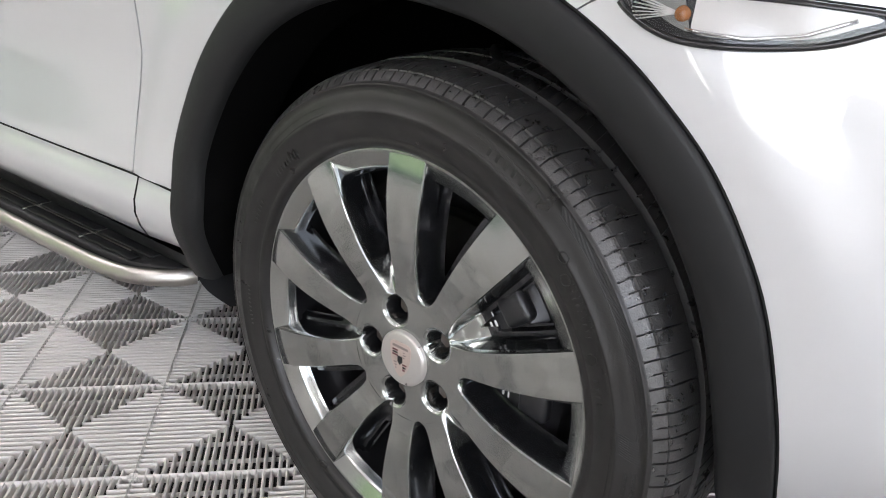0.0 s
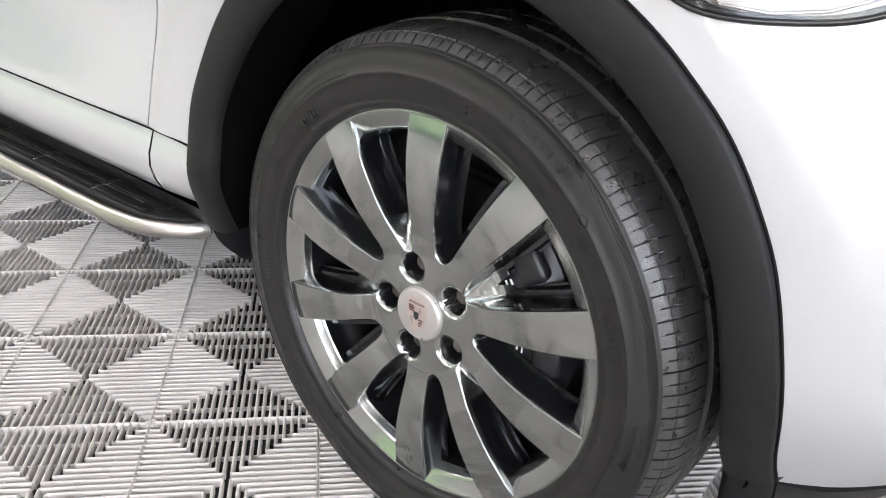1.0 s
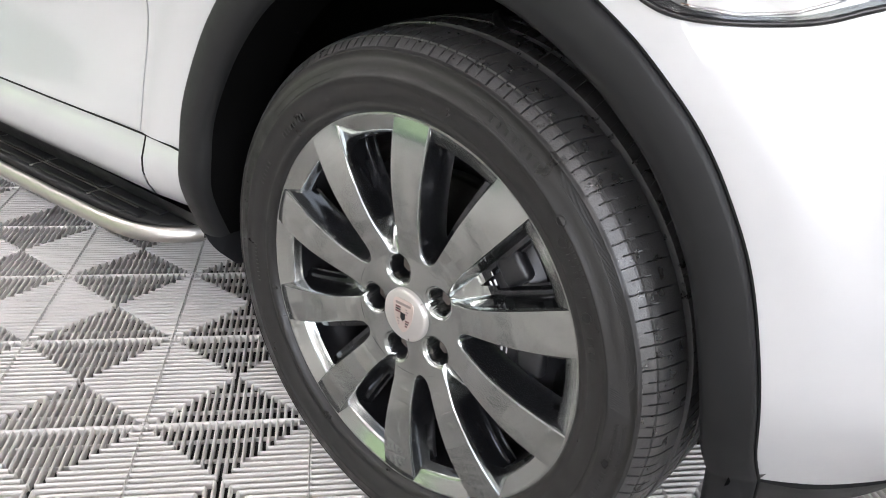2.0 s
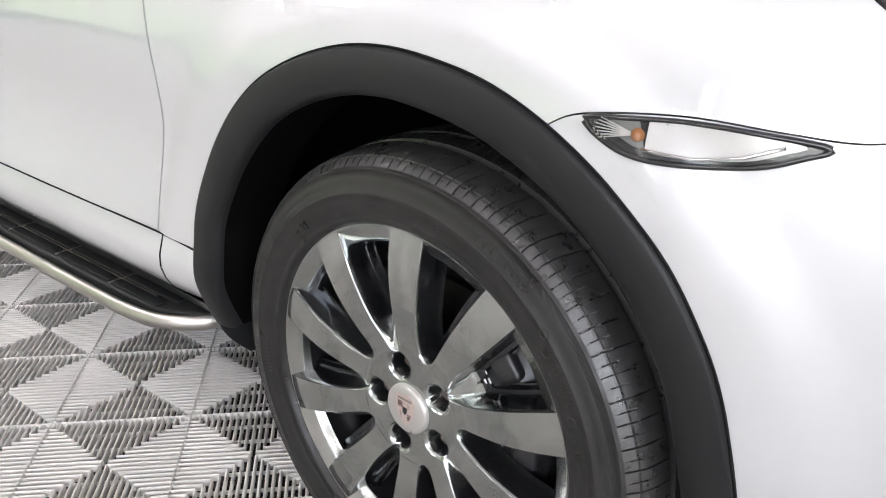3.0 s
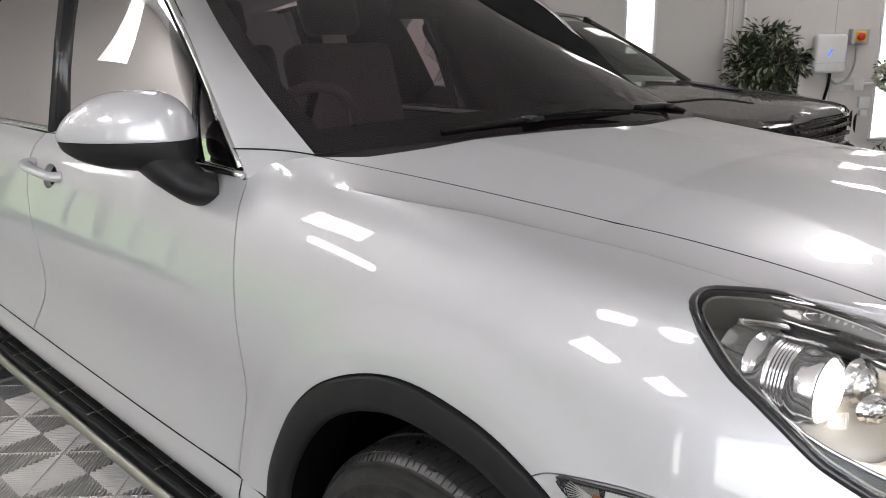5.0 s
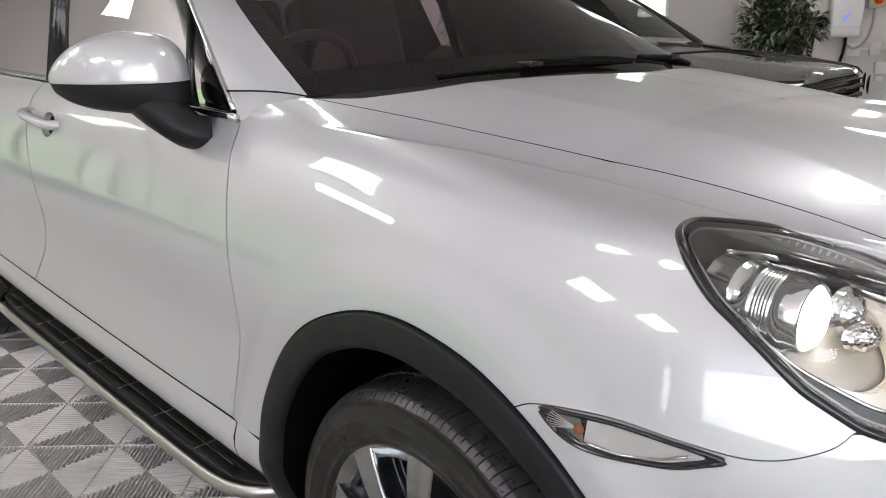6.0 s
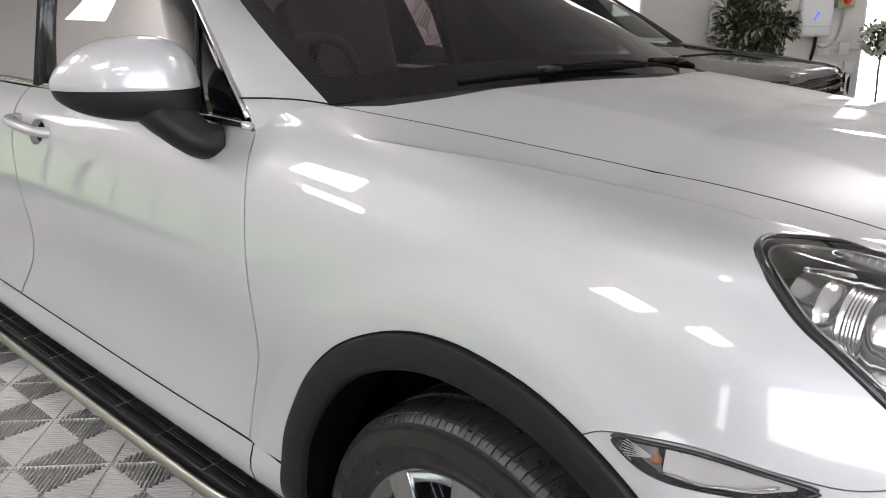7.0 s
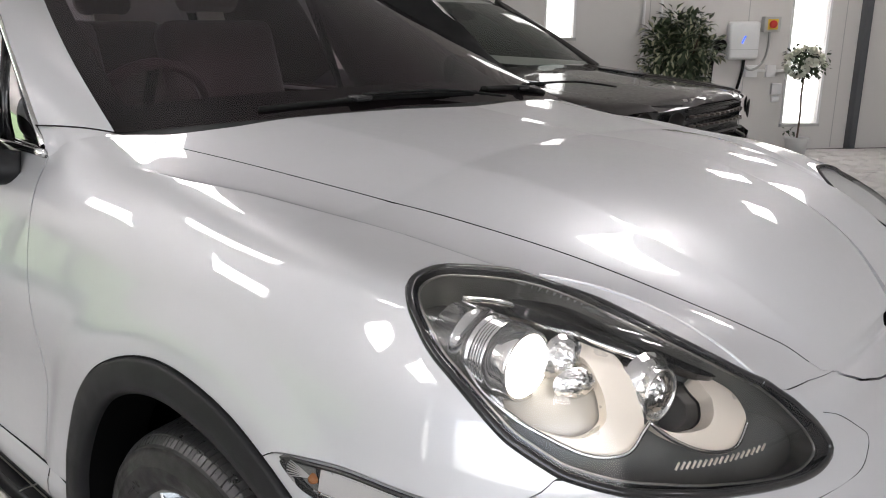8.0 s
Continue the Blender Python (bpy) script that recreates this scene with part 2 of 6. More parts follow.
def sheet(outline, us, ss, place, lip=0.014, holes=()):
    """Cut the outline, in the two numbers of place(u, s), out of a fine grid, and turn its rim inwards by lip. Gives points, faces, normals."""
    index, flat, faces = {}, [], []

    def vert(q):
        key = (round(q[0], 5), round(q[1], 5))
        if key not in index:
            index[key] = len(flat)
            flat.append(key)
        return index[key]

    loops = []
    for loop in [outline, *holes]:
        clean = []
        for q in loop:
            q = (float(q[0]), float(q[1]))
            if not clean or abs(q[0] - clean[-1][0]) + abs(q[1] - clean[-1][1]) > 1e-5:
                clean.append(q)
        loops.append(clean)
    corners = [q for loop in loops for q in loop]
    us, ss = np.asarray(us, float), np.asarray(ss, float)
    for tri in tessellate_polygon([[Vector((q[0], q[1] * .1, 0)) for q in loop] for loop in loops]):
        tri = [corners[k] for k in tri]
        lo, hi = min(q[1] for q in tri), max(q[1] for q in tri)
        for j in range(max(0, np.searchsorted(ss, lo) - 1), min(len(ss) - 1, np.searchsorted(ss, hi) + 1)):
            strip = clip(clip(tri, 1, ss[j], False), 1, ss[j + 1], True)
            if len(strip) < 3:
                continue
            left, right = min(q[0] for q in strip), max(q[0] for q in strip)
            for i in range(max(0, np.searchsorted(us, left) - 1), min(len(us) - 1, np.searchsorted(us, right) + 1)):
                cell = clip(clip(strip, 0, us[i], False), 0, us[i + 1], True)
                ids = []
                for q in cell:
                    v = vert(q)
                    if v not in ids:
                        ids.append(v)
                if len(ids) > 2:
                    area = sum(flat[ids[k - 1]][0] * flat[ids[k]][1] - flat[ids[k]][0] * flat[ids[k - 1]][1] for k in range(len(ids)))
                    if abs(area) > 1e-9:
                        faces.append(ids if area > 0 else ids[::-1])
    pts = place([q[0] for q in flat], [q[1] for q in flat])
    e, fu, fs = 1e-3, np.array([q[0] for q in flat]), np.array([q[1] for q in flat])
    normals = np.cross(place(fu + e, fs) - place(fu - e, fs), place(fu, fs + e) - place(fu, fs - e))
    normals /= np.linalg.norm(normals, axis=1)[:, None] + 1e-12
    if lip:
        edges = {(a, b) for f in faces for a, b in zip(f, f[1:] + f[:1])}
        rim = [q for q in edges if (q[1], q[0]) not in edges]
        low, extra = {}, []
        for a, b in sorted(rim):
            for v in (a, b):
                if v not in low:
                    low[v] = len(pts) + len(extra)
                    extra += [pts[v], pts[v] - normals[v] * lip]
            faces.append([low[b], low[a], low[a] + 1, low[b] + 1])
        if extra:
            pts = np.vstack([pts, np.array(extra)])
            normals = np.vstack([normals, np.zeros((len(extra), 3))])
    return pts, faces, normals


def shaded(ob, normals):
    """Give a mesh the true normals of the surface that it was cut from."""
    ob.data.normals_split_custom_set_from_vertices([tuple(map(float, q)) for q in normals])
    return ob


def mirrored(pts, faces):
    q = np.array(pts, float).copy()
    q[:, 2] += drop(q[:, 1]) - drop(2 * YC - q[:, 1])
    q[:, 1] = 2 * YC - q[:, 1]
    q[:, 2] -= .10 * np.clip((q[:, 0] - .12) / .45, 0, 1) ** 1.5 * np.clip((q[:, 1] - 1.15) / .45, 0, 1)
    return q, [f[::-1] for f in faces]


# ---- the car's skin ----
YC = 0.94
U_KNOTS = (-3.0, -1.6, -0.6, -0.2, 0.1, 0.54, 0.765, 0.944, 1.1)
# name: nose x, squareness, sideways place and height at each knot
LINES = [
    (0.72, 3.2, (.060, .055, .050, .050, .050, .050, .050, .050, .050), (.300, .300, .300, .300, .300, .300, .300, .300, .300)),
    (0.80, 3.2, (-.002, -.006, -.008, -.004, .000, .000, .000, .000, .000), (.430, .430, .430, .420, .420, .420, .420, .420, .420)),
    (0.83, 3.3, (-.016, -.018, -.017, -.013, -.012, -.012, -.012, -.012, -.012), (.520, .520, .515, .520, .530, .530, .530, .530, .530)),
    (0.82, 3.4, (-.002, -.005, -.006, -.019, -.022, -.022, -.022, -.022, -.022), (.680, .680, .680, .690, .690, .690, .690, .690, .680)),
    (0.77, 3.5, (-.016, -.018, -.018, -.022, -.024, -.022, -.020, -.020, -.020), (.860, .850, .840, .840, .840, .840, .830, .800, .780)),
    (0.75, 3.5, (.014, .012, .012, .010, .008, .008, .010, .010, .010), (1.020, 1.000, .980, .975, .970, .950, .920, .860, .840)),
    (0.74, 3.5, (.062, .060, .058, .056, .055, .055, .060, .060, .060), (1.115, 1.100, 1.070, 1.055, 1.045, 1.020, .970, .890, .870)),
    (0.73, 3.8, (.115, .115, .112, .120, .128, .140, .160, .180, .180), (1.175, 1.165, 1.130, 1.110, 1.085, 1.045, .985, .900, .885)),
    (0.72, 5.0, (.160, .160, .163, .253, .325, .430, .430, .420, .420), (1.360, 1.270, 1.176, 1.124, 1.088, 1.000, .950, .905, .885)),
    (0.715, 6.0, (.460, .460, .460, .520, .560, .620, .640, .640, .640), (1.360, 1.285, 1.209, 1.165, 1.130, 1.045, .978, .920, .900)),
    (0.715, 6.0, (1.0,) * 9, (1.380, 1.300, 1.225, 1.182, 1.147, 1.062, .990, .927, .907)),
]


def drop(y):
    """How far the car's skin sinks towards its far side."""
    return .042 * (np.clip(np.asarray(y, float) - .4, 0, None) / 1.35) ** 1.3


def bend(y):
    return y - .06 * np.clip((np.asarray(y, float) - .4) / .6, 0, 1.2) ** 2


def spline(knots, rows, t):
    """Natural cubic through rows at knots, read at t."""
    k, r, t = np.asarray(knots, float), np.asarray(rows, float), np.asarray(t, float)
    h, n = np.diff(k), len(k)
    m = np.eye(n)
    b = np.zeros(r.shape)
    for i in range(1, n - 1):
        m[i, i - 1:i + 2] = h[i - 1], 2 * (h[i - 1] + h[i]), h[i]
        b[i] = 6 * ((r[i + 1] - r[i]) / h[i] - (r[i] - r[i - 1]) / h[i - 1])
    c = np.linalg.solve(m, b.reshape(n, -1)).reshape(r.shape)
    j = np.clip(np.searchsorted(k, t) - 1, 0, n - 2)
    shape = (-1,) + (1,) * (r.ndim - 1)
    hj, p, q = h[j].reshape(shape), (k[j + 1] - t).reshape(shape), (t - k[j]).reshape(shape)
    return c[j] * p**3 / (6 * hj) + c[j + 1] * q**3 / (6 * hj) + (r[j] / hj - c[j] * hj / 6) * p + (r[j + 1] / hj - c[j + 1] * hj / 6) * q


def ease(a, b, x):
    """0 at a, 1 at b, smooth between."""
    t = np.clip((np.asarray(x, float) - a) / (b - a), 0, 1)
    return t * t * (3 - 2 * t)


def body(u, s):
    """The skin of the car's near half: u runs forward and round the nose, s from the sill (0) up to the bonnet's middle (10)."""
    u, s = np.asarray(u, float).ravel(), np.asarray(s, float).ravel()
    yz = spline(U_KNOTS, np.array([np.stack([l[2], l[3]], 1) for l in LINES]).transpose(1, 0, 2), u)
    phi = np.clip(u - 0.1, 0, 1) ** 1.7 * math.pi / 2
    pts = np.empty((len(u), len(LINES), 3))
    for i, (nose, p, _, _) in enumerate(LINES):
        pts[:, i, 0] = np.where(u < 0.1, u, 0.1 + (nose - 0.1) * np.sin(phi) ** (2 / p))
        pts[:, i, 1] = yz[:, i, 0] + (YC - yz[:, i, 0]) * (1 - np.cos(phi) ** (2 / p))
        pts[:, i, 2] = yz[:, i, 1]
    # two rows past the middle, mirrored, keep the bonnet smooth across it
    over = pts[:, (-2, -3)].copy()
    over[:, :, 1] = 2 - over[:, :, 1]
    pts = np.concatenate([pts, over], 1)
    n = pts.shape[1]
    w = spline(np.arange(n), np.eye(n), s)
    p = np.einsum("ij,ijk->ik", w, pts)
    p[:, 1] = bend(p[:, 1])
    p[:, 2] -= drop(p[:, 1])
    # flare round the front wheel, parted from the wing by a shallow hollow
    away = np.hypot(p[:, 0] + .01, p[:, 2] - .385)
    w, hollow = ease(.605, .530, away), ease(.76, .60, away)
    p[:, 1] -= (.011 * w - .003 * hollow) * np.clip((.25 - p[:, 1]) / .2, 0, 1)
    # sharp shoulder along the wing's top, with a valley on its bonnet side
    x = (s - np.interp(u, (-.40, -.19, -.06, .10, .20, .35, .60), (7.00, 7.13, 7.34, 7.42, 7.45, 7.44, 7.50))) * np.interp(u, (-.5, 0, .4), (.10, .17, .28))
    over = np.sqrt(np.clip(x, 0, None) ** 2 + .003 ** 2) - .003
    under = np.sqrt(np.clip(x, None, 0) ** 2 + .004 ** 2) - .004
    ridge = .0042 * np.where(x < 0, np.exp(-under / .045), np.exp(-over / .018)) - .0055 * over / .035 * np.exp(1 - over / .035)
    p[:, 2] += ridge * ease(-.44, -.12, u) * ease(.62, .40, u)
    # soft edge of the bonnet's raised middle
    x = (s - np.interp(u, (-.35, 0, .12, .22, .40, .60, .80), (8.93, 8.91, 8.82, 8.76, 8.63, 8.54, 8.45))) * .23
    p[:, 2] += .0034 * (np.exp(-np.sqrt(x * x + .000016) / .032) - .2 * np.exp(-(x / .1) ** 2)) * ease(-.5, -.2, u) * ease(.95, .7, u)
    return p


def on_side(points):
    """(x, z) of the side turned into the skin's (u, s)."""
    out = []
    for x, z in points:
        u, s = min(x, .1) if x < .1 else .1 + (x - .1) * 1.05, 3.0
        for _ in range(12):
            p = body([u, u + 1e-4, u], [s, s, s + 1e-4])[:, (0, 2)]
            j = np.stack([(p[1] - p[0]) / 1e-4, (p[2] - p[0]) / 1e-4], 1)
            d = np.linalg.solve(j, np.array((x, z)) - p[0])
            u, s = u + float(np.clip(d[0], -.2, .2)), float(np.clip(s + np.clip(d[1], -1, 1), 0, 7.9))
        out.append((u, s))
    return out


def skin(u, s, out=0.0):
    p = body(u, s)
    if out:
        e = 1e-3
        n = np.cross(body(np.asarray(u) + e, s) - p, body(u, np.asarray(s) + e) - p)
        p = p + out * n / (np.linalg.norm(n, axis=1)[:, None] + 1e-12)
    return p


FINE_U = np.concatenate([np.linspace(-3, -.7, 48), np.linspace(-.66, .1, 40), np.linspace(.12, 1.1, 64)])
FINE_S = np.unique(np.round(np.concatenate([np.linspace(0, 10, 101), np.arange(6.95, 7.7, .0125), np.arange(8.4, 9.1, .04)]), 3))


VALANCE_S = np.linspace(-.6, .3, 10)


def panel(name, outline, parent, mat=PAINT, label="", both=True, out=0.0, lip=.014, holes=()):
    pts, faces, normals = sheet(outline, FINE_U, VALANCE_S if name == "lower_valance" else FINE_S, lambda u, s: skin(u, s, out), lip, holes)
    ob = shaded(piece(name, pts, faces, mat, parent, label), normals)
    if both:
        shaded(piece(name, *mirrored(pts, faces), mat, parent, label), normals * np.array((1, -1, 1)))
    return ob


def seam_gap(points, d):
    return [(u + d, s) for u, s in points]


car = empty("car", "silver-white five-door luxury SUV on graphite alloy wheels", "car")

# lines on the side, front to back
ARCH_XZ = [(.462, .30), (.458, .37), (.447, .50), (.424, .59), (.393, .660), (.358, .716), (.319, .758), (.275, .796), (.217, .832), (.150, .860),
           (.071, .877), (-.009, .884), (-.087, .877), (-.170, .852), (-.246, .813), (-.318, .755), (-.385, .678), (-.436, .585), (-.452, .505), (-.465, .435), (-.474, .345)]
ARCH = on_side(ARCH_XZ)
SEAM_XZ = [(-.641, 1.112), (-.625, 1.095), (-.597, 1.050), (-.568, .980), (-.537, .882), (-.527, .800), (-.533, .715), (-.546, .665), (-.566, .590), (-.578, .505)]
SEAM = smooth_line(on_side(SEAM_XZ), 6)
SPLIT = [(ARCH[8][0], ARCH[8][1])] + [(.262, 4.06), (.318, 4.12), (.40, 4.15), (.49, 4.12), (.56, 4.10), (.61, 4.16), (.655, 4.30), (.676, 4.46)]
LAMP = smooth_line([(0.415, 6.54), (0.443, 6.16), (0.467, 5.87), (0.492, 5.65), (0.519, 5.48), (0.545, 5.31), (0.569, 5.15), (0.592, 4.99), (0.615, 4.84), (0.638, 4.73), (0.662, 4.62), (0.685, 4.52), (0.709, 4.46), (0.733, 4.41), (0.757, 4.37), (0.782, 4.35), (0.807, 4.34), (0.832, 4.32), (0.857, 4.30), (0.883, 4.28), (0.909, 4.24), (0.935, 4.19), (0.961, 4.13), (0.987, 4.13), (1.004, 4.33), (0.991, 4.90), (0.968, 5.64), (0.939, 6.49), (0.898, 7.00), (0.857, 7.13), (0.820, 7.19), (0.784, 7.23), (0.747, 7.27), (0.707, 7.32), (0.663, 7.38), (0.616, 7.44), (0.571, 7.48), (0.526, 7.51), (0.485, 7.52), (0.450, 7.51), (0.420, 7.48), (0.396, 7.43), (0.377, 7.36), (0.363, 7.28), (0.353, 7.17), (0.372, 6.95)], 3, True)
SHUT = smooth_line([(-.485, 7.97), (-.253, 8.06), (0.0, 8.04), (.196, 8.01), (.347, 8.01), (.577, 8.02), (.74, 8.08), (.845, 8.10), (.93, 7.90), (.975, 7.62), (1.005, 7.40)], 6)
BONNET_BACK = [(-.485, 7.97), (-.42, 8.22), (-.367, 8.63), (-.340, 8.92), (-.285, 9.41), (-.245, 9.8), (-.235, 10)]


def lamp_part(first, last):
    """The lamp's outline from one corner to another, going round below."""
    i = min(range(len(LAMP)), key=lambda k: (LAMP[k][0] - first[0])**2 + ((LAMP[k][1] - first[1]) * .15)**2)
    j = min(range(len(LAMP)), key=lambda k: (LAMP[k][0] - last[0])**2 + ((LAMP[k][1] - last[1]) * .15)**2)
    return [tuple(LAMP[k % len(LAMP)]) for k in range(i, (j if j > i else j + len(LAMP)) + 1)]


G = .0022
low_lamp, nose_lamp = (.690, 4.49), (.910, 6.90)
split_line = [tuple(q) for q in smooth_line(SPLIT, 5)]
seam = [tuple(q) for q in SEAM]
shut = [tuple(q) for q in SHUT]
arch_front, arch_back = [tuple(q) for q in smooth_line(ARCH[:9], 4)], [tuple(q) for q in smooth_line(ARCH[8:19], 4)]
upper_lamp = lamp_part(nose_lamp, low_lamp)

# front wing: seam, crease, arch, bumper joint, round the lamp's top, shut line, cowl
wing = ([(-.505, 7.95), (-.56, 7.5), (-.625, 6.95)] + seam_gap(seam, G) + arch_back[::-1] + [(u, s + .007) for u, s in split_line[1:]]
        + [tuple(q) for q in upper_lamp[::-1]][1:] + [(.928, 6.92), (.955, 7.28), (.99, 7.36)] + [(u, s - .009) for u, s in shut[::-1]])
panel("front_wing", wing, car)
# bonnet, whole
bonnet = [(u, s + .009) for u, s in shut] + [(1.018, 7.2), (1.035, 6.4), (1.055, 5.6), (1.08, 5.0), (1.0998, 4.8), (1.0998, 10)] + BONNET_BACK[::-1][:-1]
pts, faces, normals = sheet(bonnet, FINE_U, FINE_S, skin, .014)
both_pts, both_faces = mirrored(pts, faces)
shaded(piece("bonnet", np.vstack([pts, both_pts]), faces + [[v + len(pts) for v in f] for f in both_faces], PAINT, car), np.vstack([normals, normals * np.array((1, -1, 1))]))
# front bumper: below the joint and in front of the arch
bumper = ([(u, s - .007) for u, s in split_line] + lamp_part(low_lamp, nose_lamp)[1:] + [(.934, 6.90), (.960, 7.24), (1.003, 7.34), (1.014, 7.18), (1.032, 6.36), (1.052, 5.56), (1.078, 4.96), (1.0925, 4.76), (1.0999, 4.74), (1.0999, -.10), (.64, -.10), (.55, .02), (arch_front[0][0], .17)] + arch_front[1:])
panel("front_bumper", bumper, car)
panel("lower_valance", [(arch_front[0][0] + .004, .13), (.55, -.02), (.64, -.14), (1.098, -.14), (1.098, -.6), (arch_front[0][0] + .004, -.6)], car, CLADDING, "black plastic valance under the bumper")
# sill panel under the doors: a step under the crease, then a rounded bulge
def sill(x0, x1, name):
    rows = ((.500, -.001), (.497, .004), (.487, .006), (.470, .001), (.448, -.006), (.425, -.007), (.400, .000), (.378, .013), (.370, .026), (.368, .05))
    xs = np.linspace(x0, x1, 30)
    verts, faces = [], []
    for x in xs:
        rise = np.interp(x, (-2.6, -1.8, -.9, -.58, -.46), (.028, .014, .009, .009, .018))
        for z, y in rows:
            verts.append((x + (.012 if name == "sill_panel" and x > -.6 else 0) * (.5 - z) * -2.5, y - float(np.interp(x, (-.60, -.46), (.012, .017))), z + rise))
    k = len(rows)
    for i in range(len(xs) - 1):
        for j in range(k - 1):
            faces.append((i * k + j, (i + 1) * k + j, (i + 1) * k + j + 1, i * k + j + 1))
    for way in (False, True):
        q, f = (mirrored(verts, [list(f) for f in faces]) if way else (verts, faces))
        piece(name, q, f, PAINT, car)


sill(-2.55, -.5825, "sill_panel")
sill(-.5785, -.455, "wing_foot")
# doors
belt = [(-.643, 6.58), (-.95, 6.55), (-1.25, 6.55), (-1.70, 6.55)]
door_back = smooth_line([(-1.79, 6.5), (-1.775, 5.2), (-1.70, 4.3), (-1.66, 3.62), (-1.70, 2.9), (-1.80, 2.2), (-1.83, 1.93)], 5)
front_door = seam_gap(seam, -G)[::-1] + belt + [tuple(q) for q in door_back] + [(-1.2, 1.90), (-.9, 1.90)]
CUP = [(-1.595 + .050 * math.cos(2 * math.pi * k / 28), 5.24 + .28 * math.sin(2 * math.pi * k / 28)) for k in range(28)]
panel("front_door", front_door, car, holes=[CUP])
REAR_XZ = [(-2.89 + .455 * math.cos(radians(a)), .385 + .475 * math.sin(radians(a))) for a in range(-8, 189, 12)]
REAR_ARCH = on_side(REAR_XZ)
rear_arch = [tuple(q) for q in smooth_line(REAR_ARCH, 3)]
REAR_U = np.concatenate([np.linspace(-3.8, -2.4, 40), [-2.3, -2.2, -2.0, -1.8, -1.7, -1.6]])
panel("rear_door", [(-1.80, 6.5), (-2.75, 6.55), (-2.75, 5.0)] + [q for q in rear_arch if q[0] > -2.76 and q[1] > 2.05][::-1] + [(-2.44, 2.02)] + [(u - .008, s) for u, s in door_back[::-1]], car)
pts, faces, normals = sheet([(-2.757, 6.55), (-3.8, 6.5), (-3.8, .9)] + [(q[0], max(q[1], .9)) for q in rear_arch[::-1] if q[0] < -2.757 and q[1] > .9] + [(-2.757, 5.0)], REAR_U, FINE_S, skin, .014)
for way in (False, True):
    shaded(piece("rear_wing", *(mirrored(pts, faces) if way else (pts, faces)), PAINT, car), normals * np.array((1, -1 if way else 1, 1)))
tail = skin([-3.8] * 12, np.linspace(.9, 6.5, 12))
verts, faces = [], []
for k, t in enumerate(np.linspace(0, 1, 17)):
    line = tail.copy()
    line[:, 1] = tail[:, 1] * (1 - t) + (2 * YC - tail[:, 1]) * t
    line[:, 0] -= .13 * math.sin(math.pi * t) ** .5
    line[:, 2] -= drop(line[:, 1]) * .8
    verts += [tuple(q) for q in line]
faces = [(k * 12 + i, k * 12 + i + 1, (k + 1) * 12 + i + 1, (k + 1) * 12 + i) for k in range(16) for i in range(11)]
piece("tailgate", verts, faces, PAINT, car)
# dark joint along the bottom of the doors
for way in (False, True):
    v, f = tube(smooth_line(skin([-2.4, -1.83, -1.2, -.9, -.578, -.456], [2.0, 1.925, 1.895, 1.89, 1.885, 1.88], .0004), 10), .0019, 6)
    piece("door_joint", *(mirrored(v, [list(q) for q in f]) if way else (v, f)), SEAL, car)
# black backing that shows in the joints
backing = ([(-3.0, .7), (-.52, .6)] + arch_back[::-1] + arch_front[::-1][1:] + [(.55, .7), (1.09, .9), (1.09, 10)] + BONNET_BACK[::-1][1:] + [(-.66, 6.5), (-3.0, 6.4)])
panel("inner_shell", backing, car, SEAL, out=-.016, lip=0, holes=[[tuple(q) for q in LAMP]])

# dark joint between bonnet and wing
shut_line = [q for q in shut if q[0] < .93]
joint_v, joint_f = tube(skin([q[0] for q in shut_line], [q[1] for q in shut_line], -.0006), .0012, 6)
for way in (0, 1):
    piece("bonnet_joint", *(mirrored(joint_v, [list(q) for q in joint_f]) if way else (joint_v, joint_f)), SEAL, car)

# wheel arch cladding: a band that follows the arch, proud of the skin and turned in


def arch_band(name, line, inward, mat, middle=-.01):
    c = smooth_line(line, 5)
    us, vs = [q[0] for q in c], [q[1] for q in c]
    base = skin(us, vs)
    face = skin(us, vs, 1.0) - base
    if middle > -1:  # the front end runs on straight down
        base, face = np.vstack([base[0] + np.array((.002, .002, -.12)), base]), np.vstack([face[3], face])
    verts, faces = [], []
    n = len(base)
    centre = np.array((middle, 0, .40))
    for p, out in zip(base, face):
        d = centre - p
        d[1] = 0
        d -= out * (d @ out)
        d /= np.linalg.norm(d)
        out = out * .55 + np.array((0, -1, 0)) * .45
        out /= np.linalg.norm(out)
        for along, deep in ((-.002, .012), (-.0015, -.003), (.0005, -.007), (.004, -.0085), (.030, -.009), (.050, -.005), (.056, .002), (.058, .012)):
            verts.append(p + d * along + out * -deep)
        verts.append(p + d * .060 + np.array((0, inward, 0)))
    for i in range(n - 1):
        for k in range(8):
            faces.append((i * 9 + k, i * 9 + k + 1, i * 9 + k + 10, i * 9 + k + 9))
    # dark joint between the trim and the painted panels
    joint = [p + (p - centre) * np.array((1, 0, 1)) / np.linalg.norm((p - centre)[[0, 2]]) * .0032 for p in base]
    for way in (False, True):
        q, f = tube(joint, .0018, 5)
        piece("trim_joint", *(mirrored(q, [list(i) for i in f]) if way else (q, f)), SEAL, car)
        q, f = (mirrored(verts, [list(f) for f in faces]) if way else (verts, faces))
        ob = piece(name, q, f, [mat, LINER], car, "grained black plastic wheel arch trim")
        # turned-in strip blackened: shade within the arch put into its colour
        ob.data.polygons.foreach_set("material_index", [1 if k == 7 else 0 for i in range(n - 1) for k in range(8)])


arch_band("wheel_arch_trim", ARCH, .12, CLADDING)
arch_band("wheel_arch_trim", REAR_ARCH, .12, CLADDING, -2.89)
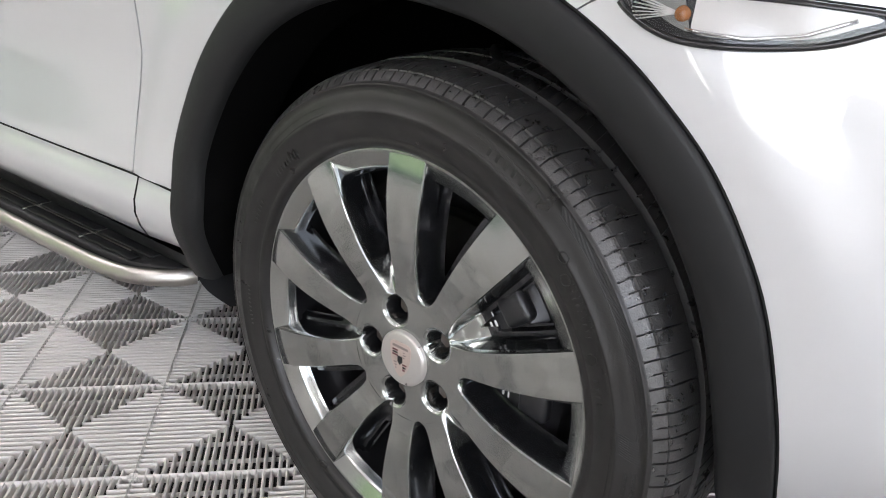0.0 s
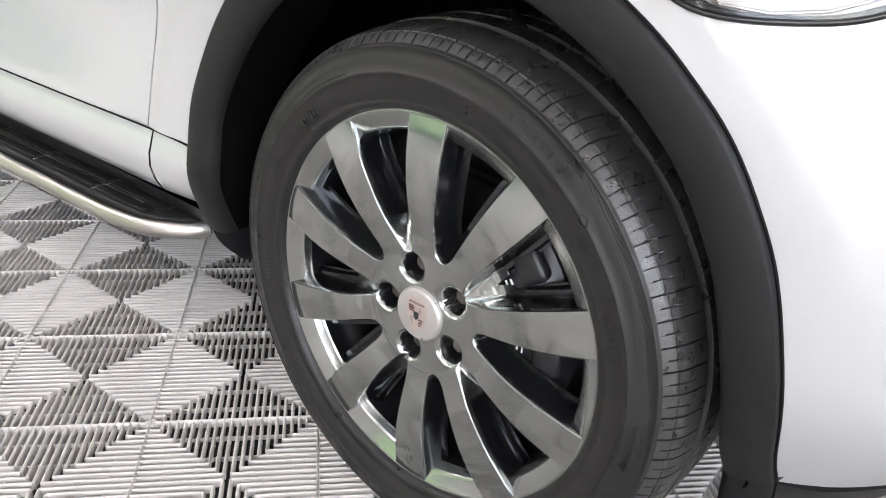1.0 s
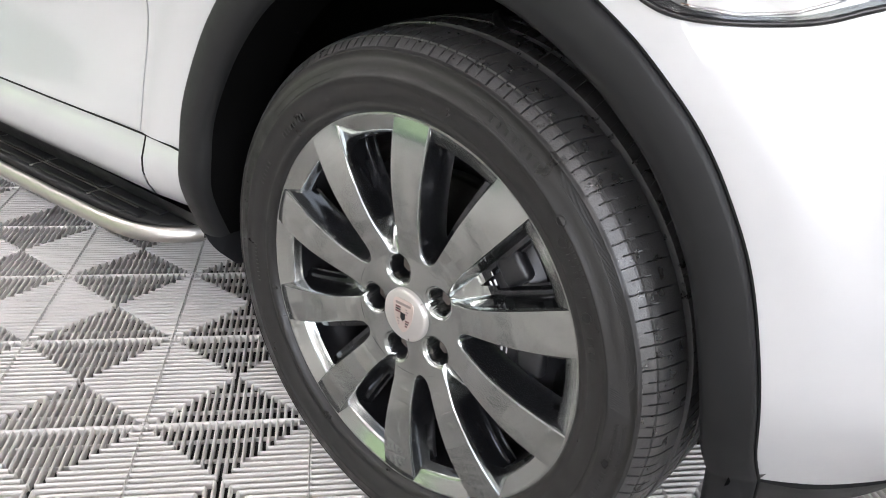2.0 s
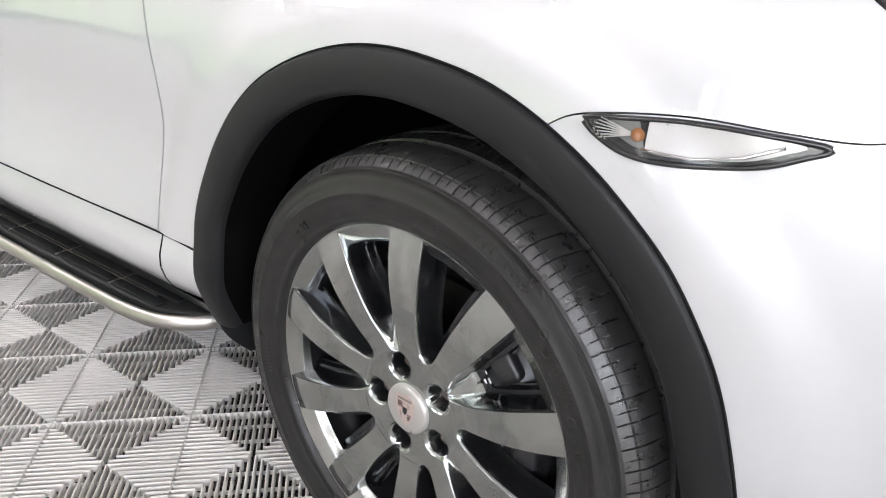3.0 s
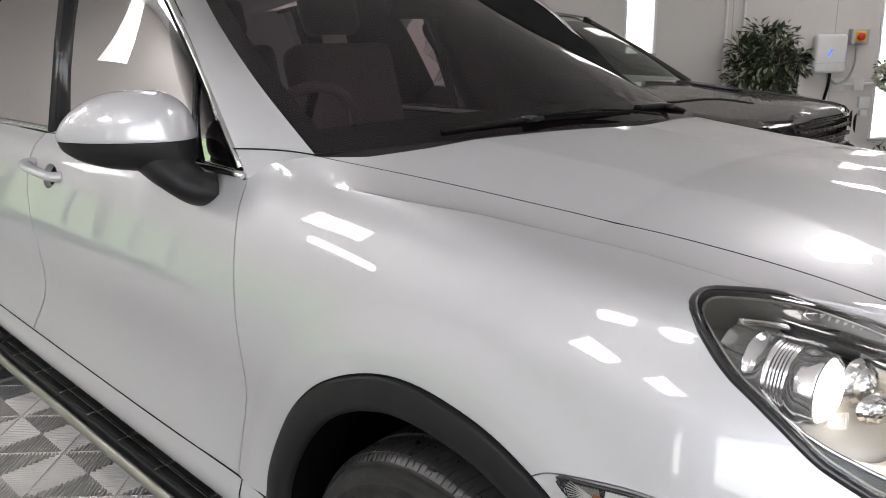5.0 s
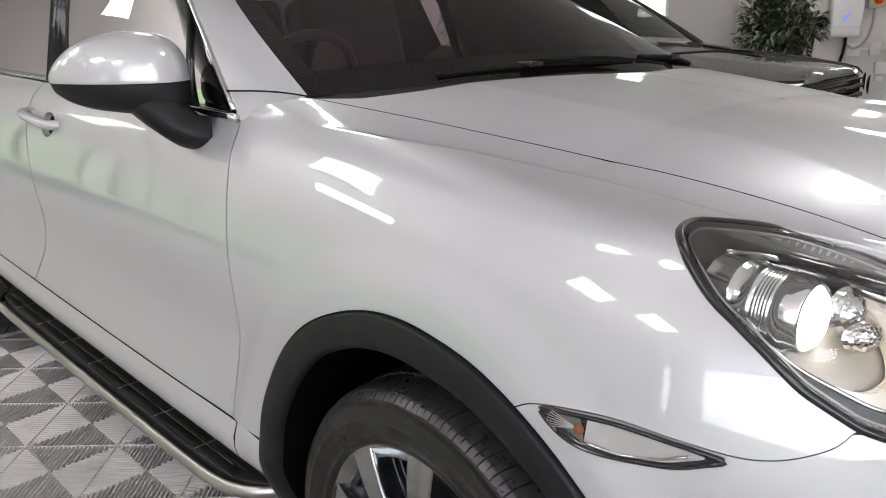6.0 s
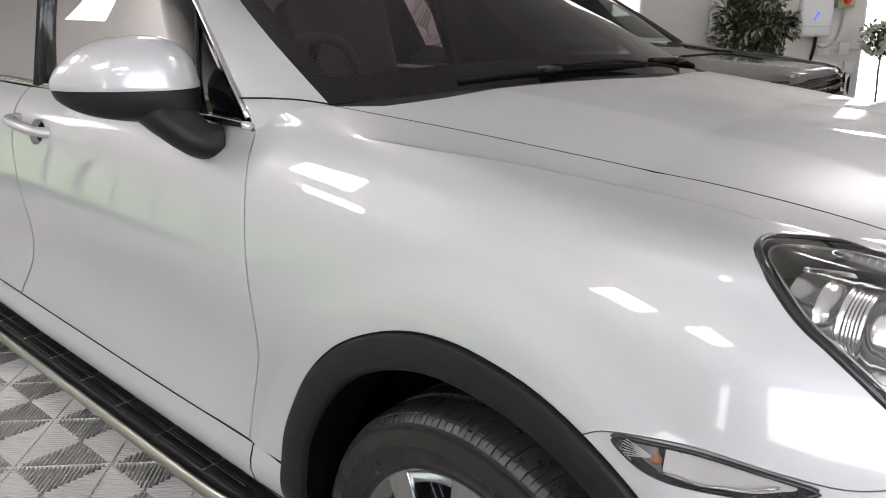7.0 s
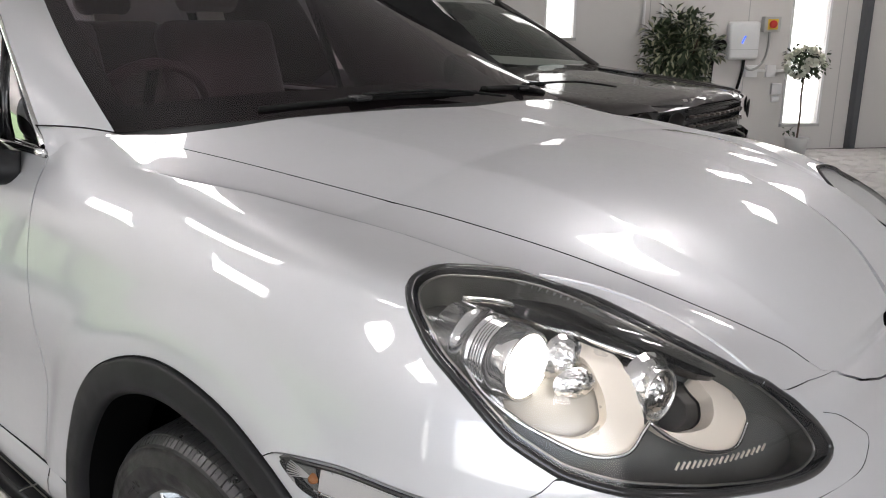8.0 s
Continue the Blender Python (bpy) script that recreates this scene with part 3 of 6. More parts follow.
# the dark bay round the wheel
for side in (False, True):
    verts, faces = lathe([(.455, .07), (.47, .10), (.48, .30), (.47, .52), (.20, .53), (.03, .53)], 40, (radians(-12), radians(184)))
    q = np.array(verts) + np.array((-.01, 0, .385))
    if side:
        q, faces = mirrored(q, [list(f) for f in faces])
    piece("wheel_bay_liner", q, faces, LINER, car, "black felt liner inside the wheel arch")

# ---- wheels ----
SPOKES, R_RIM, R_TYRE = 10, .274, .379


FACE = ((.034, .060, .085, .100, .112, .120, .140, .165, .190, .210, .230, .250, .2735), (.0035, .0035, .0032, .0014, -.0006, -.0026, -.0066, -.0096, -.0108, -.0103, -.0086, -.0060, -.0022))
HALF = ((.034, .070, .092, .112, .140, .165, .190, .230, .2735), (.0300, .0217, .0186, .0178, .0192, .0214, .0236, .0266, .0290))
FLANK = ((0, .0005, .0012, .0028, .0060, .0100, .0138, .0168, .0190, .0200), (0, .0005, .0020, .0062, .0150, .0260, .0370, .0470, .0560, .0620))


def face_depth(r, e, bolted):
    """How far the wheel's face lies back at radius r, e beyond a spoke's edge, in a gap with or without a bolt."""
    root, turn = np.where(bolted, .134, .089), np.where(bolted, .016, .013)
    over, out = np.clip(e, 0, None), np.clip(r - root, 0, None)
    corner = turn - np.hypot(np.clip(turn - over, 0, None), np.clip(turn - out, 0, None))
    wall = np.interp(np.clip(np.minimum(np.minimum(over, out), corner), 0, None), *FLANK)
    chute = np.where(bolted, .011 * ease(.070, .098, r) + .026 * ease(.092, .142, r), 0) * ease(-.0002, .0075, e)
    return np.maximum(wall, chute)


def spoke_mesh(flip):
    """One spoke along +z with half of the gap on each side; the gap on its left holds a bolt, or on its right if flipped."""
    radii = np.concatenate([np.linspace(.0915, .150, 30), np.linspace(.154, .2735, 24)])
    edge = np.array([-.0014, -.0005, 0, .0005, .0012, .0020, .0032, .0046, .0062, .0080, .0100, .0120, .0138, .0154, .0168, .0180, .0190, .0200])
    verts, faces, dark, n = [], [], [], 2 * (len(edge) + 2) + 1
    for r in radii:
        half, room = np.interp(r, *HALF), r * math.sin(radians(18))
        side = np.concatenate([[half * .35, half * .72], np.minimum(half + edge, room)])
        x = np.concatenate([-side[::-1], [0], side])
        deep = face_depth(np.full(n, r), np.abs(x) - half, (x < 0) != flip)
        y = np.interp(r, *FACE) + deep - .0005 * np.clip(1 - (x / half) ** 2, 0, 1)
        verts += [(float(u), float(v), math.sqrt(r * r - u * u)) for u, v in zip(x, y)]
    for i in range(len(radii) - 1):
        for k in range(n - 1):
            q = (i * n + k, i * n + k + 1, (i + 1) * n + k + 1, (i + 1) * n + k)
            size = max(abs(verts[q[0]][0] - verts[q[1]][0]), abs(verts[q[2]][0] - verts[q[3]][0]))
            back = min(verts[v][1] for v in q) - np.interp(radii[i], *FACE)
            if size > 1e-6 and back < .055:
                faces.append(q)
                # faces set back from the front take the flank colour, shade included
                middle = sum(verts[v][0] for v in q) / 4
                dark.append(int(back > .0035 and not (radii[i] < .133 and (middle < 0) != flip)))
    return verts, faces, dark


def build_wheel(parent, at, brake_turn=0.0, detail=True):
    wheel = piece("wheel", *lathe([(R_RIM - .004, .004), (R_RIM, .001), (R_RIM + .003, -.002), (R_RIM + .0015, -.0032), (R_RIM - .0015, -.0034), (R_RIM - .004, -.0022), (.262, .0020), (.252, .0062), (.2485, .0082), (.2470, .0110), (.2455, .018), (.2435, .022)], 120), RIM, parent, "graphite ten-spoke alloy wheel with black tyre", at=at)
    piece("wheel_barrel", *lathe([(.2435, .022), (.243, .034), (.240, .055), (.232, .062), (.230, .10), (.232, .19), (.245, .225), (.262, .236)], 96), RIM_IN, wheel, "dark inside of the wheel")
    # unseen plate, added so that the gaps between the spokes go black
    piece("brake_shield", *lathe([(.03, .135), (.20, .135), (.222, .128)], 64), CALIPER, wheel, "dark plate behind the brake disc")
    # tyre: side wall with raised rings, shoulder blocks parted by cuts, grooved tread
    side = [(.262, .235), (.30, .250), (.35, .245), (.372, .232)]
    wall = [(.2735, .004), (.276, -.007), (.280, -.012), (.286, -.0135), (.288, -.0125), (.292, -.0155), (.310, -.020), (.318, -.0205), (.319, -.0215), (.3225, -.0215), (.3235, -.0203), (.335, -.019), (.342, -.0166), (.3500, -.0124), (.3504, -.0134), (.3528, -.0122), (.3532, -.0102), (.355, -.0085)]
    piece("side_wall", *lathe(wall, 144), RUBBER, wheel, "black tyre side wall with raised rings")
    pitches = 80
    verts, faces = [], []
    # radius, sideways place, how deep the long and the short cuts go there
    lines = [(.355, -.0085, .0012, 0), (.3600, -.0035, .0056, .001), (.3640, .001, .0064, .0058), (.3655, .0035, .0064, .0058), (.3640, .0043, .002, .002), (.3640, .0055, .002, .002), (.3668, .0062, .0064, .0058), (.3695, .013, .0064, .0058), (.3710, .018, .0035, .0015),
             (.3728, .028, .0064, 0), (.3742, .042, .0045, 0), (.3750, .054, .0010, 0), (.3752, .0560, 0, 0), (.3672, .0575, 0, 0), (.3672, .066, 0, 0), (.3765, .0675, 0, 0), (.3772, .070, .003, 0), (.3785, .085, .003, .002), (.3790, .100, .003, 0), (.379, .1015, 0, 0), (.370, .1030, 0, 0), (.370, .111, 0, 0), (.379, .1125, 0, 0),
             (.3792, .128, .003, .003), (.379, .146, .003, 0), (.370, .148, 0, 0), (.370, .156, 0, 0), (.3782, .158, 0, 0), (.377, .178, .003, 0), (.375, .192, 0, 0), (.367, .194, 0, 0), (.367, .200, 0, 0), (.3735, .202, 0, 0), (.368, .222, .003, 0), (.355, .240, 0, 0), (.33, .25, 0, 0), (.28, .245, 0, 0)]
    n = len(lines)
    angles = []
    for i in range(pitches):
        a = 2 * math.pi * (i + random.uniform(-.07, .07)) / pitches
        w = 2 * math.pi / pitches
        angles += [(a, 0), (a + w * .20, 0), (a + w * .38, 0), (a + w * .385, 2), (a + w * .44, 2), (a + w * .445, 0), (a + w * .70, 0), (a + w * .88, 0), (a + w * .884, 1), (a + w * .964, 1), (a + w * .968, 0)]
    for a, cut in angles:
        for k, (r, y, long_cut, short_cut) in enumerate(lines):
            skew = -.022 * y / .055 if 0 < y < .06 else (-.022 + .06 * (y - .06) / .1 if y > .06 else 0)
            q = r - (0, long_cut, short_cut)[cut]
            verts.append((q * math.cos(a + skew), y, q * math.sin(a + skew)))
    m = len(angles)
    for i in range(m):
        j = (i + 1) % m
        for k in range(n - 1):
            faces.append((i * n + k, i * n + k + 1, j * n + k + 1, j * n + k))
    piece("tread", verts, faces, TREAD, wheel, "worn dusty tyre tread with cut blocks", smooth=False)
    shared = []
    for flip in (False, True):
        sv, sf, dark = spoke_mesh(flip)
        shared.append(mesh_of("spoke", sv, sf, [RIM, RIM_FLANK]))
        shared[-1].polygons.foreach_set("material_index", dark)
    for k in range(SPOKES):
        shared[k % 2].set_sharp_from_angle(angle=radians(40))
        ob = new("spoke", shared[k % 2])
        ob.parent = wheel
        ob.matrix_basis = pose(0, 0, 0, 0, -36 * k, 0)
    # hub: five bolt pockets that open into chutes between the spokes
    rs, turns = np.linspace(.034, .0925, 44), np.arange(720) * .5
    r, a = np.meshgrid(rs, turns, indexing="ij")
    off = np.abs((a - 90 + 18) % 36 - 18)
    bolted = (np.floor((a - 90) / 36) % 2) == 0
    deep = face_depth(r, r * np.sin(np.radians(off)) - np.interp(r, *HALF), bolted)
    for k in range(5):
        c = radians(108 + 72 * k)
        d = np.hypot(r * np.cos(np.radians(a)) - .064 * math.cos(c), r * np.sin(np.radians(a)) - .064 * math.sin(c))
        deep = np.maximum(deep, .0030 * ease(.0245, .0205, d) + .034 * ease(.0196, .0178, d))
    y = np.interp(r, *FACE) + deep
    hub_v = np.stack([r * np.cos(np.radians(a)), y, r * np.sin(np.radians(a))], -1).reshape(-1, 3)
    hub_f = [(i * 720 + k, i * 720 + (k + 1) % 720, (i + 1) * 720 + (k + 1) % 720, (i + 1) * 720 + k) for i in range(len(rs) - 1) for k in range(720)]
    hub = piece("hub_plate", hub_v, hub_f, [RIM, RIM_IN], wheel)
    # pocket faces below a set depth get the barrel's painted shade
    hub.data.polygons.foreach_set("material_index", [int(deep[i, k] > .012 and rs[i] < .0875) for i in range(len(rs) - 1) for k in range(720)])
    for k in range(5):
        a = radians(108 + 72 * k)
        bm = bmesh.new()
        bmesh.ops.create_cone(bm, cap_ends=True, segments=6, radius1=.0120, radius2=.0105, depth=.02, matrix=Matrix.Translation((.064 * math.cos(a), .034, .064 * math.sin(a))) @ pose(0, 0, 0, 90, 0, 0))
        part("wheel_bolt", bm, BOLT, wheel, "dusty recessed wheel bolt", smooth=False)
    cap = piece("centre_cap", *lathe([(.0385, .006), (.0385, -.001), (.0365, -.0035), (.034, -.0042), (.020, -.0052), (.0005, -.0056)], 64), CAP, wheel, "silver centre cap with coloured shield badge")
    # shield badge as plain shapes
    shield = smooth_line([(-.017, .022), (0, .025), (.017, .022), (.0165, 0), (.010, -.016), (0, -.025), (-.010, -.016), (-.0165, 0)], 5, True)
    def flat(points, y, mat, name):
        vs = [(px, y, pz) for px, pz in points] + [(px, y + .002, pz) for px, pz in points]
        k = len(points)
        piece(name, vs, [tuple(range(k))] + [(i, (i + 1) % k, k + (i + 1) % k, k + i) for i in range(k)], mat, cap, smooth=False)
    flat(shield, -.0058, BADGE_GOLD, "shield")
    marks = [(-.0135, .0135, .0165, .0200, BADGE_BAND)]
    for k in range(3):
        marks += [(-.0135, -.0045, .0040 + .0036 * k, .0060 + .0036 * k, (BADGE_RED, BLACK, BADGE_RED)[k]), (.0045, .0115 - .0015 * k, -.0065 - .0040 * k, -.0045 - .0040 * k, (BADGE_RED, BLACK, BADGE_RED)[k])]
        marks += [(.0050, .0075 + .002 * (k % 2), .0040 + .0036 * k, .0055 + .0036 * k, BADGE_BAND), (-.0110 + .0015 * k, -.0060, -.0065 - .0040 * k, -.0050 - .0040 * k, BADGE_BAND)]
    for x0, x1, z0, z1, mat in marks:
        flat([(x0, z0), (x1, z0), (x1, z1), (x0, z1)], -.0064, mat, "stripe")
    flat([(-.0040, .0050), (.0040, .0050), (.0040, -.0030), (0, -.0075), (-.0040, -.0030)], -.0066, BLACK, "small_shield")
    # valve
    p = [(-.228, .022, -.075), (-.214, .016, -.070), (-.198, .010, -.066)]
    piece("valve", *tube(p, .0048, 8), SEAL, wheel, "black rubber tyre valve")
    # brake disc and caliper
    disc = piece("brake_disc", *lathe([(.075, .085), (.085, .078), (.10, .078), (.178, .078), (.18, .081), (.18, .105), (.10, .105)], 96), DISC, wheel, "worn steel brake disc")
    cal = bmesh.new()
    steps = 18
    for i in range(steps + 1):
        a = radians(-32 + 76 * i / steps)
        bulge = 1 - .35 * abs(2 * i / steps - 1) ** 3
        for r, y in ((.105, .070), (.112, .046 + .014 * (1 - bulge)), (.150, .030 + .03 * (1 - bulge)), (.196, .032 + .03 * (1 - bulge)), (.212, .050), (.216, .11), (.20, .13)):
            cal.verts.new((r * math.cos(a), y, r * math.sin(a)))
    cal.verts.ensure_lookup_table()
    for i in range(steps):
        for k in range(6):
            cal.faces.new([cal.verts[q] for q in (i * 7 + k, i * 7 + k + 1, (i + 1) * 7 + k + 1, (i + 1) * 7 + k)])
    caliper = part("brake_caliper", cal, CALIPER, wheel, "black brake caliper with white marks")
    for deg, wide in ((40, .7), (35, .7), (27, 1), (20, 1), (13, 1), (6, 1), (-1, .7), (-19, .6), (-23, .6)):
        a = radians(deg)
        for across in (-.0065, .0065):
            part("white_mark", box(-.0013, .0013, -.0006, .0006, -.0056 * wide, .0056 * wide, 0), WHITE_MARK, caliper, "", False, pose((.143 + across * wide) * math.cos(a), .0318 - .10 * across, (.143 + across * wide) * math.sin(a), 0, -math.degrees(a), 0))
        if wide == 1:
            part("white_mark", box(-.0065, .0065, -.0006, .0006, -.0012, .0012, 0), WHITE_MARK, caliper, "", False, pose(.143 * math.cos(a - .032), .0318, .143 * math.sin(a - .032), 0, -math.degrees(a), 0))
    for da in (-24, -6, 14, 32):
        a = radians(6 + da)
        bm = box(-.020, .022, -.010, .012, -.022, .022, .009, 3)
        part("caliper_rib", bm, CALIPER, caliper, "", True, pose(.182 * math.cos(a), .036, .182 * math.sin(a), 0, -math.degrees(a), 0))
    # raised work on the side wall: lines round the maker's panels, a hatched ring and slanted band, words
    def wall_at(r):
        return float(np.interp(r, [q[0] for q in wall[6:]], [q[1] for q in wall[6:]]))

    for a0, a1, radii in ((52, 71, (.3225, .3255, .3385, .3415)), (112, 136, (.3255, .3345)), (-62, 4, (.3135,)), (8.5, 50, (.3420, .3495))):
        for rr in radii:
            piece("side_wall_line", *lathe([(rr - .0006, wall_at(rr - .0006) + .0004), (rr - .0003, wall_at(rr) - .0006), (rr + .0003, wall_at(rr) - .0006), (rr + .0006, wall_at(rr + .0006) + .0004)], 60, (radians(a0), radians(a1))), RUBBER, wheel)

    def hatch(ribs, wide=.0005, high=.0008):
        """Fine raised ribs, each from one radius and angle to another."""
        verts, faces = [], []
        for r0, a0, r1, a1 in ribs:
            k, steps = len(verts), 3
            along = np.array((r1 * math.cos(a1) - r0 * math.cos(a0), r1 * math.sin(a1) - r0 * math.sin(a0)))
            across = np.array((-along[1], along[0])) / np.linalg.norm(along) * wide
            for i in range(steps + 1):
                r, a = r0 + (r1 - r0) * i / steps, a0 + (a1 - a0) * i / steps
                c = np.array((r * math.cos(a), r * math.sin(a)))
                for side, lift in ((-1, .0002), (0, -high), (1, .0002)):
                    verts.append((c[0] + across[0] * side, wall_at(r) + lift, c[1] + across[1] * side))
            faces += [(k + 3 * i + j, k + 3 * i + j + 1, k + 3 * i + j + 4, k + 3 * i + j + 3) for i in range(steps) for j in (0, 1)]
        return verts, faces

    piece("hatched_ring", *hatch([(.3425, radians(9 + .36 * i), .3492, radians(10.6 + .36 * i)) for i in range(112)]), RUBBER, wheel, "finely hatched ring on the side wall")
    piece("hatched_band", *hatch([(.3125 + .0002 * i, radians(10.3 - .5 * i), .3432 + .0003 * i, radians(8.2 - .5 * i)) for i in range(10)]), RUBBER, wheel, "finely hatched slanted band")
    for text, r, start, wide in (("TREADWEAR", .3395, 2.4, .0440), ("TEMPERATURE A", .3312, 2.0, .0560)):
        font = bpy.data.curves.new("word", "FONT")
        font.body, font.size, font.extrude = text, .0062, .0004
        holder = bpy.data.objects.new("word", font)
        word = bpy.data.meshes.new_from_object(holder)
        bpy.data.objects.remove(holder)
        stretch = wide / max(v.co.x for v in word.vertices)
        for v in word.vertices:
            rr, a = r + v.co.y, radians(start) - v.co.x * stretch / r
            v.co = (rr * math.cos(a), wall_at(rr) - v.co.z - .0003, rr * math.sin(a))
        word.materials.clear()
        word.materials.append(RUBBER)
        new("raised_word", word).parent = wheel
    for r, a in ((.3215, 43.2), (.3085, 39.5), (.3035, 23.5)):
        piece("raised_circle", *tube([(r * math.cos(radians(a)) + .0062 * math.cos(b), wall_at(r) - .0003, r * math.sin(radians(a)) + .0062 * math.sin(b)) for b in np.linspace(0, 2 * math.pi, 25)[:-1]], .0006, 5, True), RUBBER, wheel)
    # raised marks on the side wall, plain bars
    bar = mesh_of("side_wall_mark", *(lambda b: ([tuple(v.co) for v in b.verts], [[v.index for v in f.verts] for f in b.faces]))(box(-.004, .004, -.0006, .0006, -.0035, .0035, 0)), MARK_GREY, False)
    for start, count, step, r, size in ((133, 9, 1.4, .300, 1.0), (154, 6, 1.5, .300, .9), (17.5, 4, 1.6, .303, .9), (33, 8, 1.3, .3085, .7), (35, 9, 1.2, .317, .7), (-7, 3, 1.2, .3425, .6), (-14, 8, 1.2, .333, .7), (-40, 12, 1.3, .302, .8), (61.5, 7, 2.1, .332, 1.7), (185, 10, 1.3, .302, .8)):
        for i in range(count):
            a = radians(start + (i - count / 2) * step)
            ob = new("side_wall_mark", bar)
            ob.parent = wheel
            y = float(np.interp(r, [q[0] for q in wall[6:13]], [q[1] for q in wall[6:13]]))
            ob.matrix_basis = pose(r * math.cos(a), y, r * math.sin(a), 0, 90 - math.degrees(a), 0) @ Matrix.Diagonal((size * .28, .6, size, 1))
    return wheel


STEER = -2.5
front_wheel = build_wheel(car, pose(.004, -.004, .379, 0, 0, STEER))
for m in (pose(-2.89, .0, .379, 0, 31, 0), pose(0, 2 * YC + .002, .379, 0, 12, 180), pose(-2.89, 2 * YC + .002, .379, 0, 50, 180)):
    copy_thing(front_wheel, m)

# ---- glass house of the car ----
def ruled(a, b, n=12, m=8, bow=0.0, out=(0, 0, 1)):
    """A sheet between two lines, bowed outwards."""
    a, b = smooth_line(a, 6), smooth_line(b, 6)
    k = min(len(a), len(b))
    verts, faces = [], []
    for j in range(m + 1):
        t = j / m
        for i in range(k):
            w = bow * math.sin(math.pi * t)
            verts.append(a[i] * (1 - t) + b[i] * t + np.array(out) * w)
    for j in range(m):
        for i in range(k - 1):
            faces.append((j * k + i, j * k + i + 1, (j + 1) * k + i + 1, (j + 1) * k + i))
    return verts, faces


def settle(points):
    """Move points, laid out about the middle y = 1, onto the car's own width and lean."""
    p = np.array(points, float)
    y = np.where(p[:, 1] <= 1, bend(p[:, 1]), 2 * YC - bend(2 - p[:, 1]))
    return np.stack([p[:, 0], y, p[:, 2] - drop(y)], 1)


def house(a, b, m=8, bow=0.0, out=(0, 0, 1)):
    return ruled(settle(a), settle(b), m=m, bow=bow, out=out)


PILLAR_IN = [(-.500, .172, 1.164), (-.8, .235, 1.300), (-1.1, .315, 1.445), (-1.40, .413, 1.600)]
PILLAR_OUT = [(-.641, .097, 1.112), (-.80, .125, 1.265), (-.97, .160, 1.425), (-1.24, .20, 1.60), (-1.5, .24, 1.70)]


def flip_y(points):
    return [(x, 2 - y, z) for x, y, z in points]


# windscreen
base = [(-.500, .172, 1.160), (-.43, .36, 1.168), (-.36, .66, 1.178), (-.33, 1.0, 1.183), (-.36, 1.34, 1.178), (-.43, 1.64, 1.168), (-.500, 1.828, 1.160)]
header = [(-1.40, .413, 1.600), (-1.33, .56, 1.63), (-1.29, .76, 1.652), (-1.275, 1.0, 1.66), (-1.29, 1.24, 1.652), (-1.33, 1.44, 1.63), (-1.40, 1.587, 1.600)]
v, f = house(base, header, m=10, bow=.012)
across = len(v) // 11
grid = np.array([tuple(q) for q in v]).reshape(11, across, 3)
edge_line = smooth_line(PILLAR_IN, 12)[::-1]
for j in range(11):
    x, y, z = grid[j, 0]
    dy, dz = np.interp(x, edge_line[:, 0], edge_line[:, 1]) - y, np.interp(x, edge_line[:, 0], edge_line[:, 2]) - z
    side = np.linspace(1, -1, across)
    grid[j, :, 1] += dy * side
    grid[j, :, 2] += dz * np.abs(side) ** 2
v = grid.reshape(-1, 3)
screen = piece("windscreen", v, f, GLASS, car, "dark tinted windscreen")
screen.visible_shadow = False
# black printed border under the edges of the glass
rows = grid - np.array((.0012, 0, .0022))
for name, lo, hi, top in (("screen_border", 0, 2, 11), ("screen_border", across - 3, across - 1, 11), ("screen_base_border", 0, across - 1, 2)):
    strip = rows[:top, lo:hi + 1].reshape(-1, 3)
    k = hi - lo + 1
    piece(name, strip, [(a * k + b, a * k + b + 1, (a + 1) * k + b + 1, (a + 1) * k + b) for a in range(top - 1) for b in range(k - 1)], SEAL, car, "black printed border of the windscreen")
piece("cowl", *house([(x + .10, y * .94 + .06, z - .022) for x, y, z in base], [(x - .004, y, z + .002) for x, y, z in base], m=4), CLADDING, car, "black plastic cowl under the windscreen")
# pillars
for way in (0, 1):
    a, b = (PILLAR_IN, PILLAR_OUT[:4]) if not way else (flip_y(PILLAR_IN), flip_y(PILLAR_OUT[:4]))
    v, f = house(a, b, m=6)
    along = len(v) // 7
    for j in range(7):
        for i in range(along):
            v[j * along + i] = v[j * along + i] + np.array((.25, .7 if way else -.7, .45)) * .022 * math.sin(math.pi * j / 6) * float(.25 + .75 * ease(0, .35, i / along))
    piece("windscreen_pillar", v, f, PAINT if not way else SEAL, car)
# roof
mid = [(-1.275, 1.0, 1.668), (-1.8, 1.0, 1.70), (-2.6, 1.0, 1.69), (-3.2, 1.0, 1.62)]
edge_n = [(-1.40, .413, 1.60), (-1.8, .33, 1.645), (-2.6, .34, 1.63), (-3.2, .40, 1.56)]
for e in (edge_n, flip_y(edge_n)):
    piece("roof", *house(mid, e, m=6, bow=.03), PAINT, car)
side_top = [(-1.24, .20, 1.60), (-1.7, .235, 1.655), (-2.4, .25, 1.65), (-3.1, .30, 1.55)]
for a, b in ((side_top, edge_n), (flip_y(side_top), flip_y(edge_n))):
    piece("roof_rail", *house(a, b, m=3, bow=.02), PAINT, car)
piece("rear_window", *house([(-3.8, .16, 1.11), (-3.9, .6, 1.12), (-3.92, 1.0, 1.12), (-3.9, 1.4, 1.12), (-3.8, 1.84, 1.11)], [(-3.2, .40, 1.56), (-3.25, .7, 1.60), (-3.26, 1.0, 1.62), (-3.25, 1.3, 1.60), (-3.2, 1.60, 1.56)], m=4, bow=.04), FAR_GLASS, car, "lightly tinted rear window")
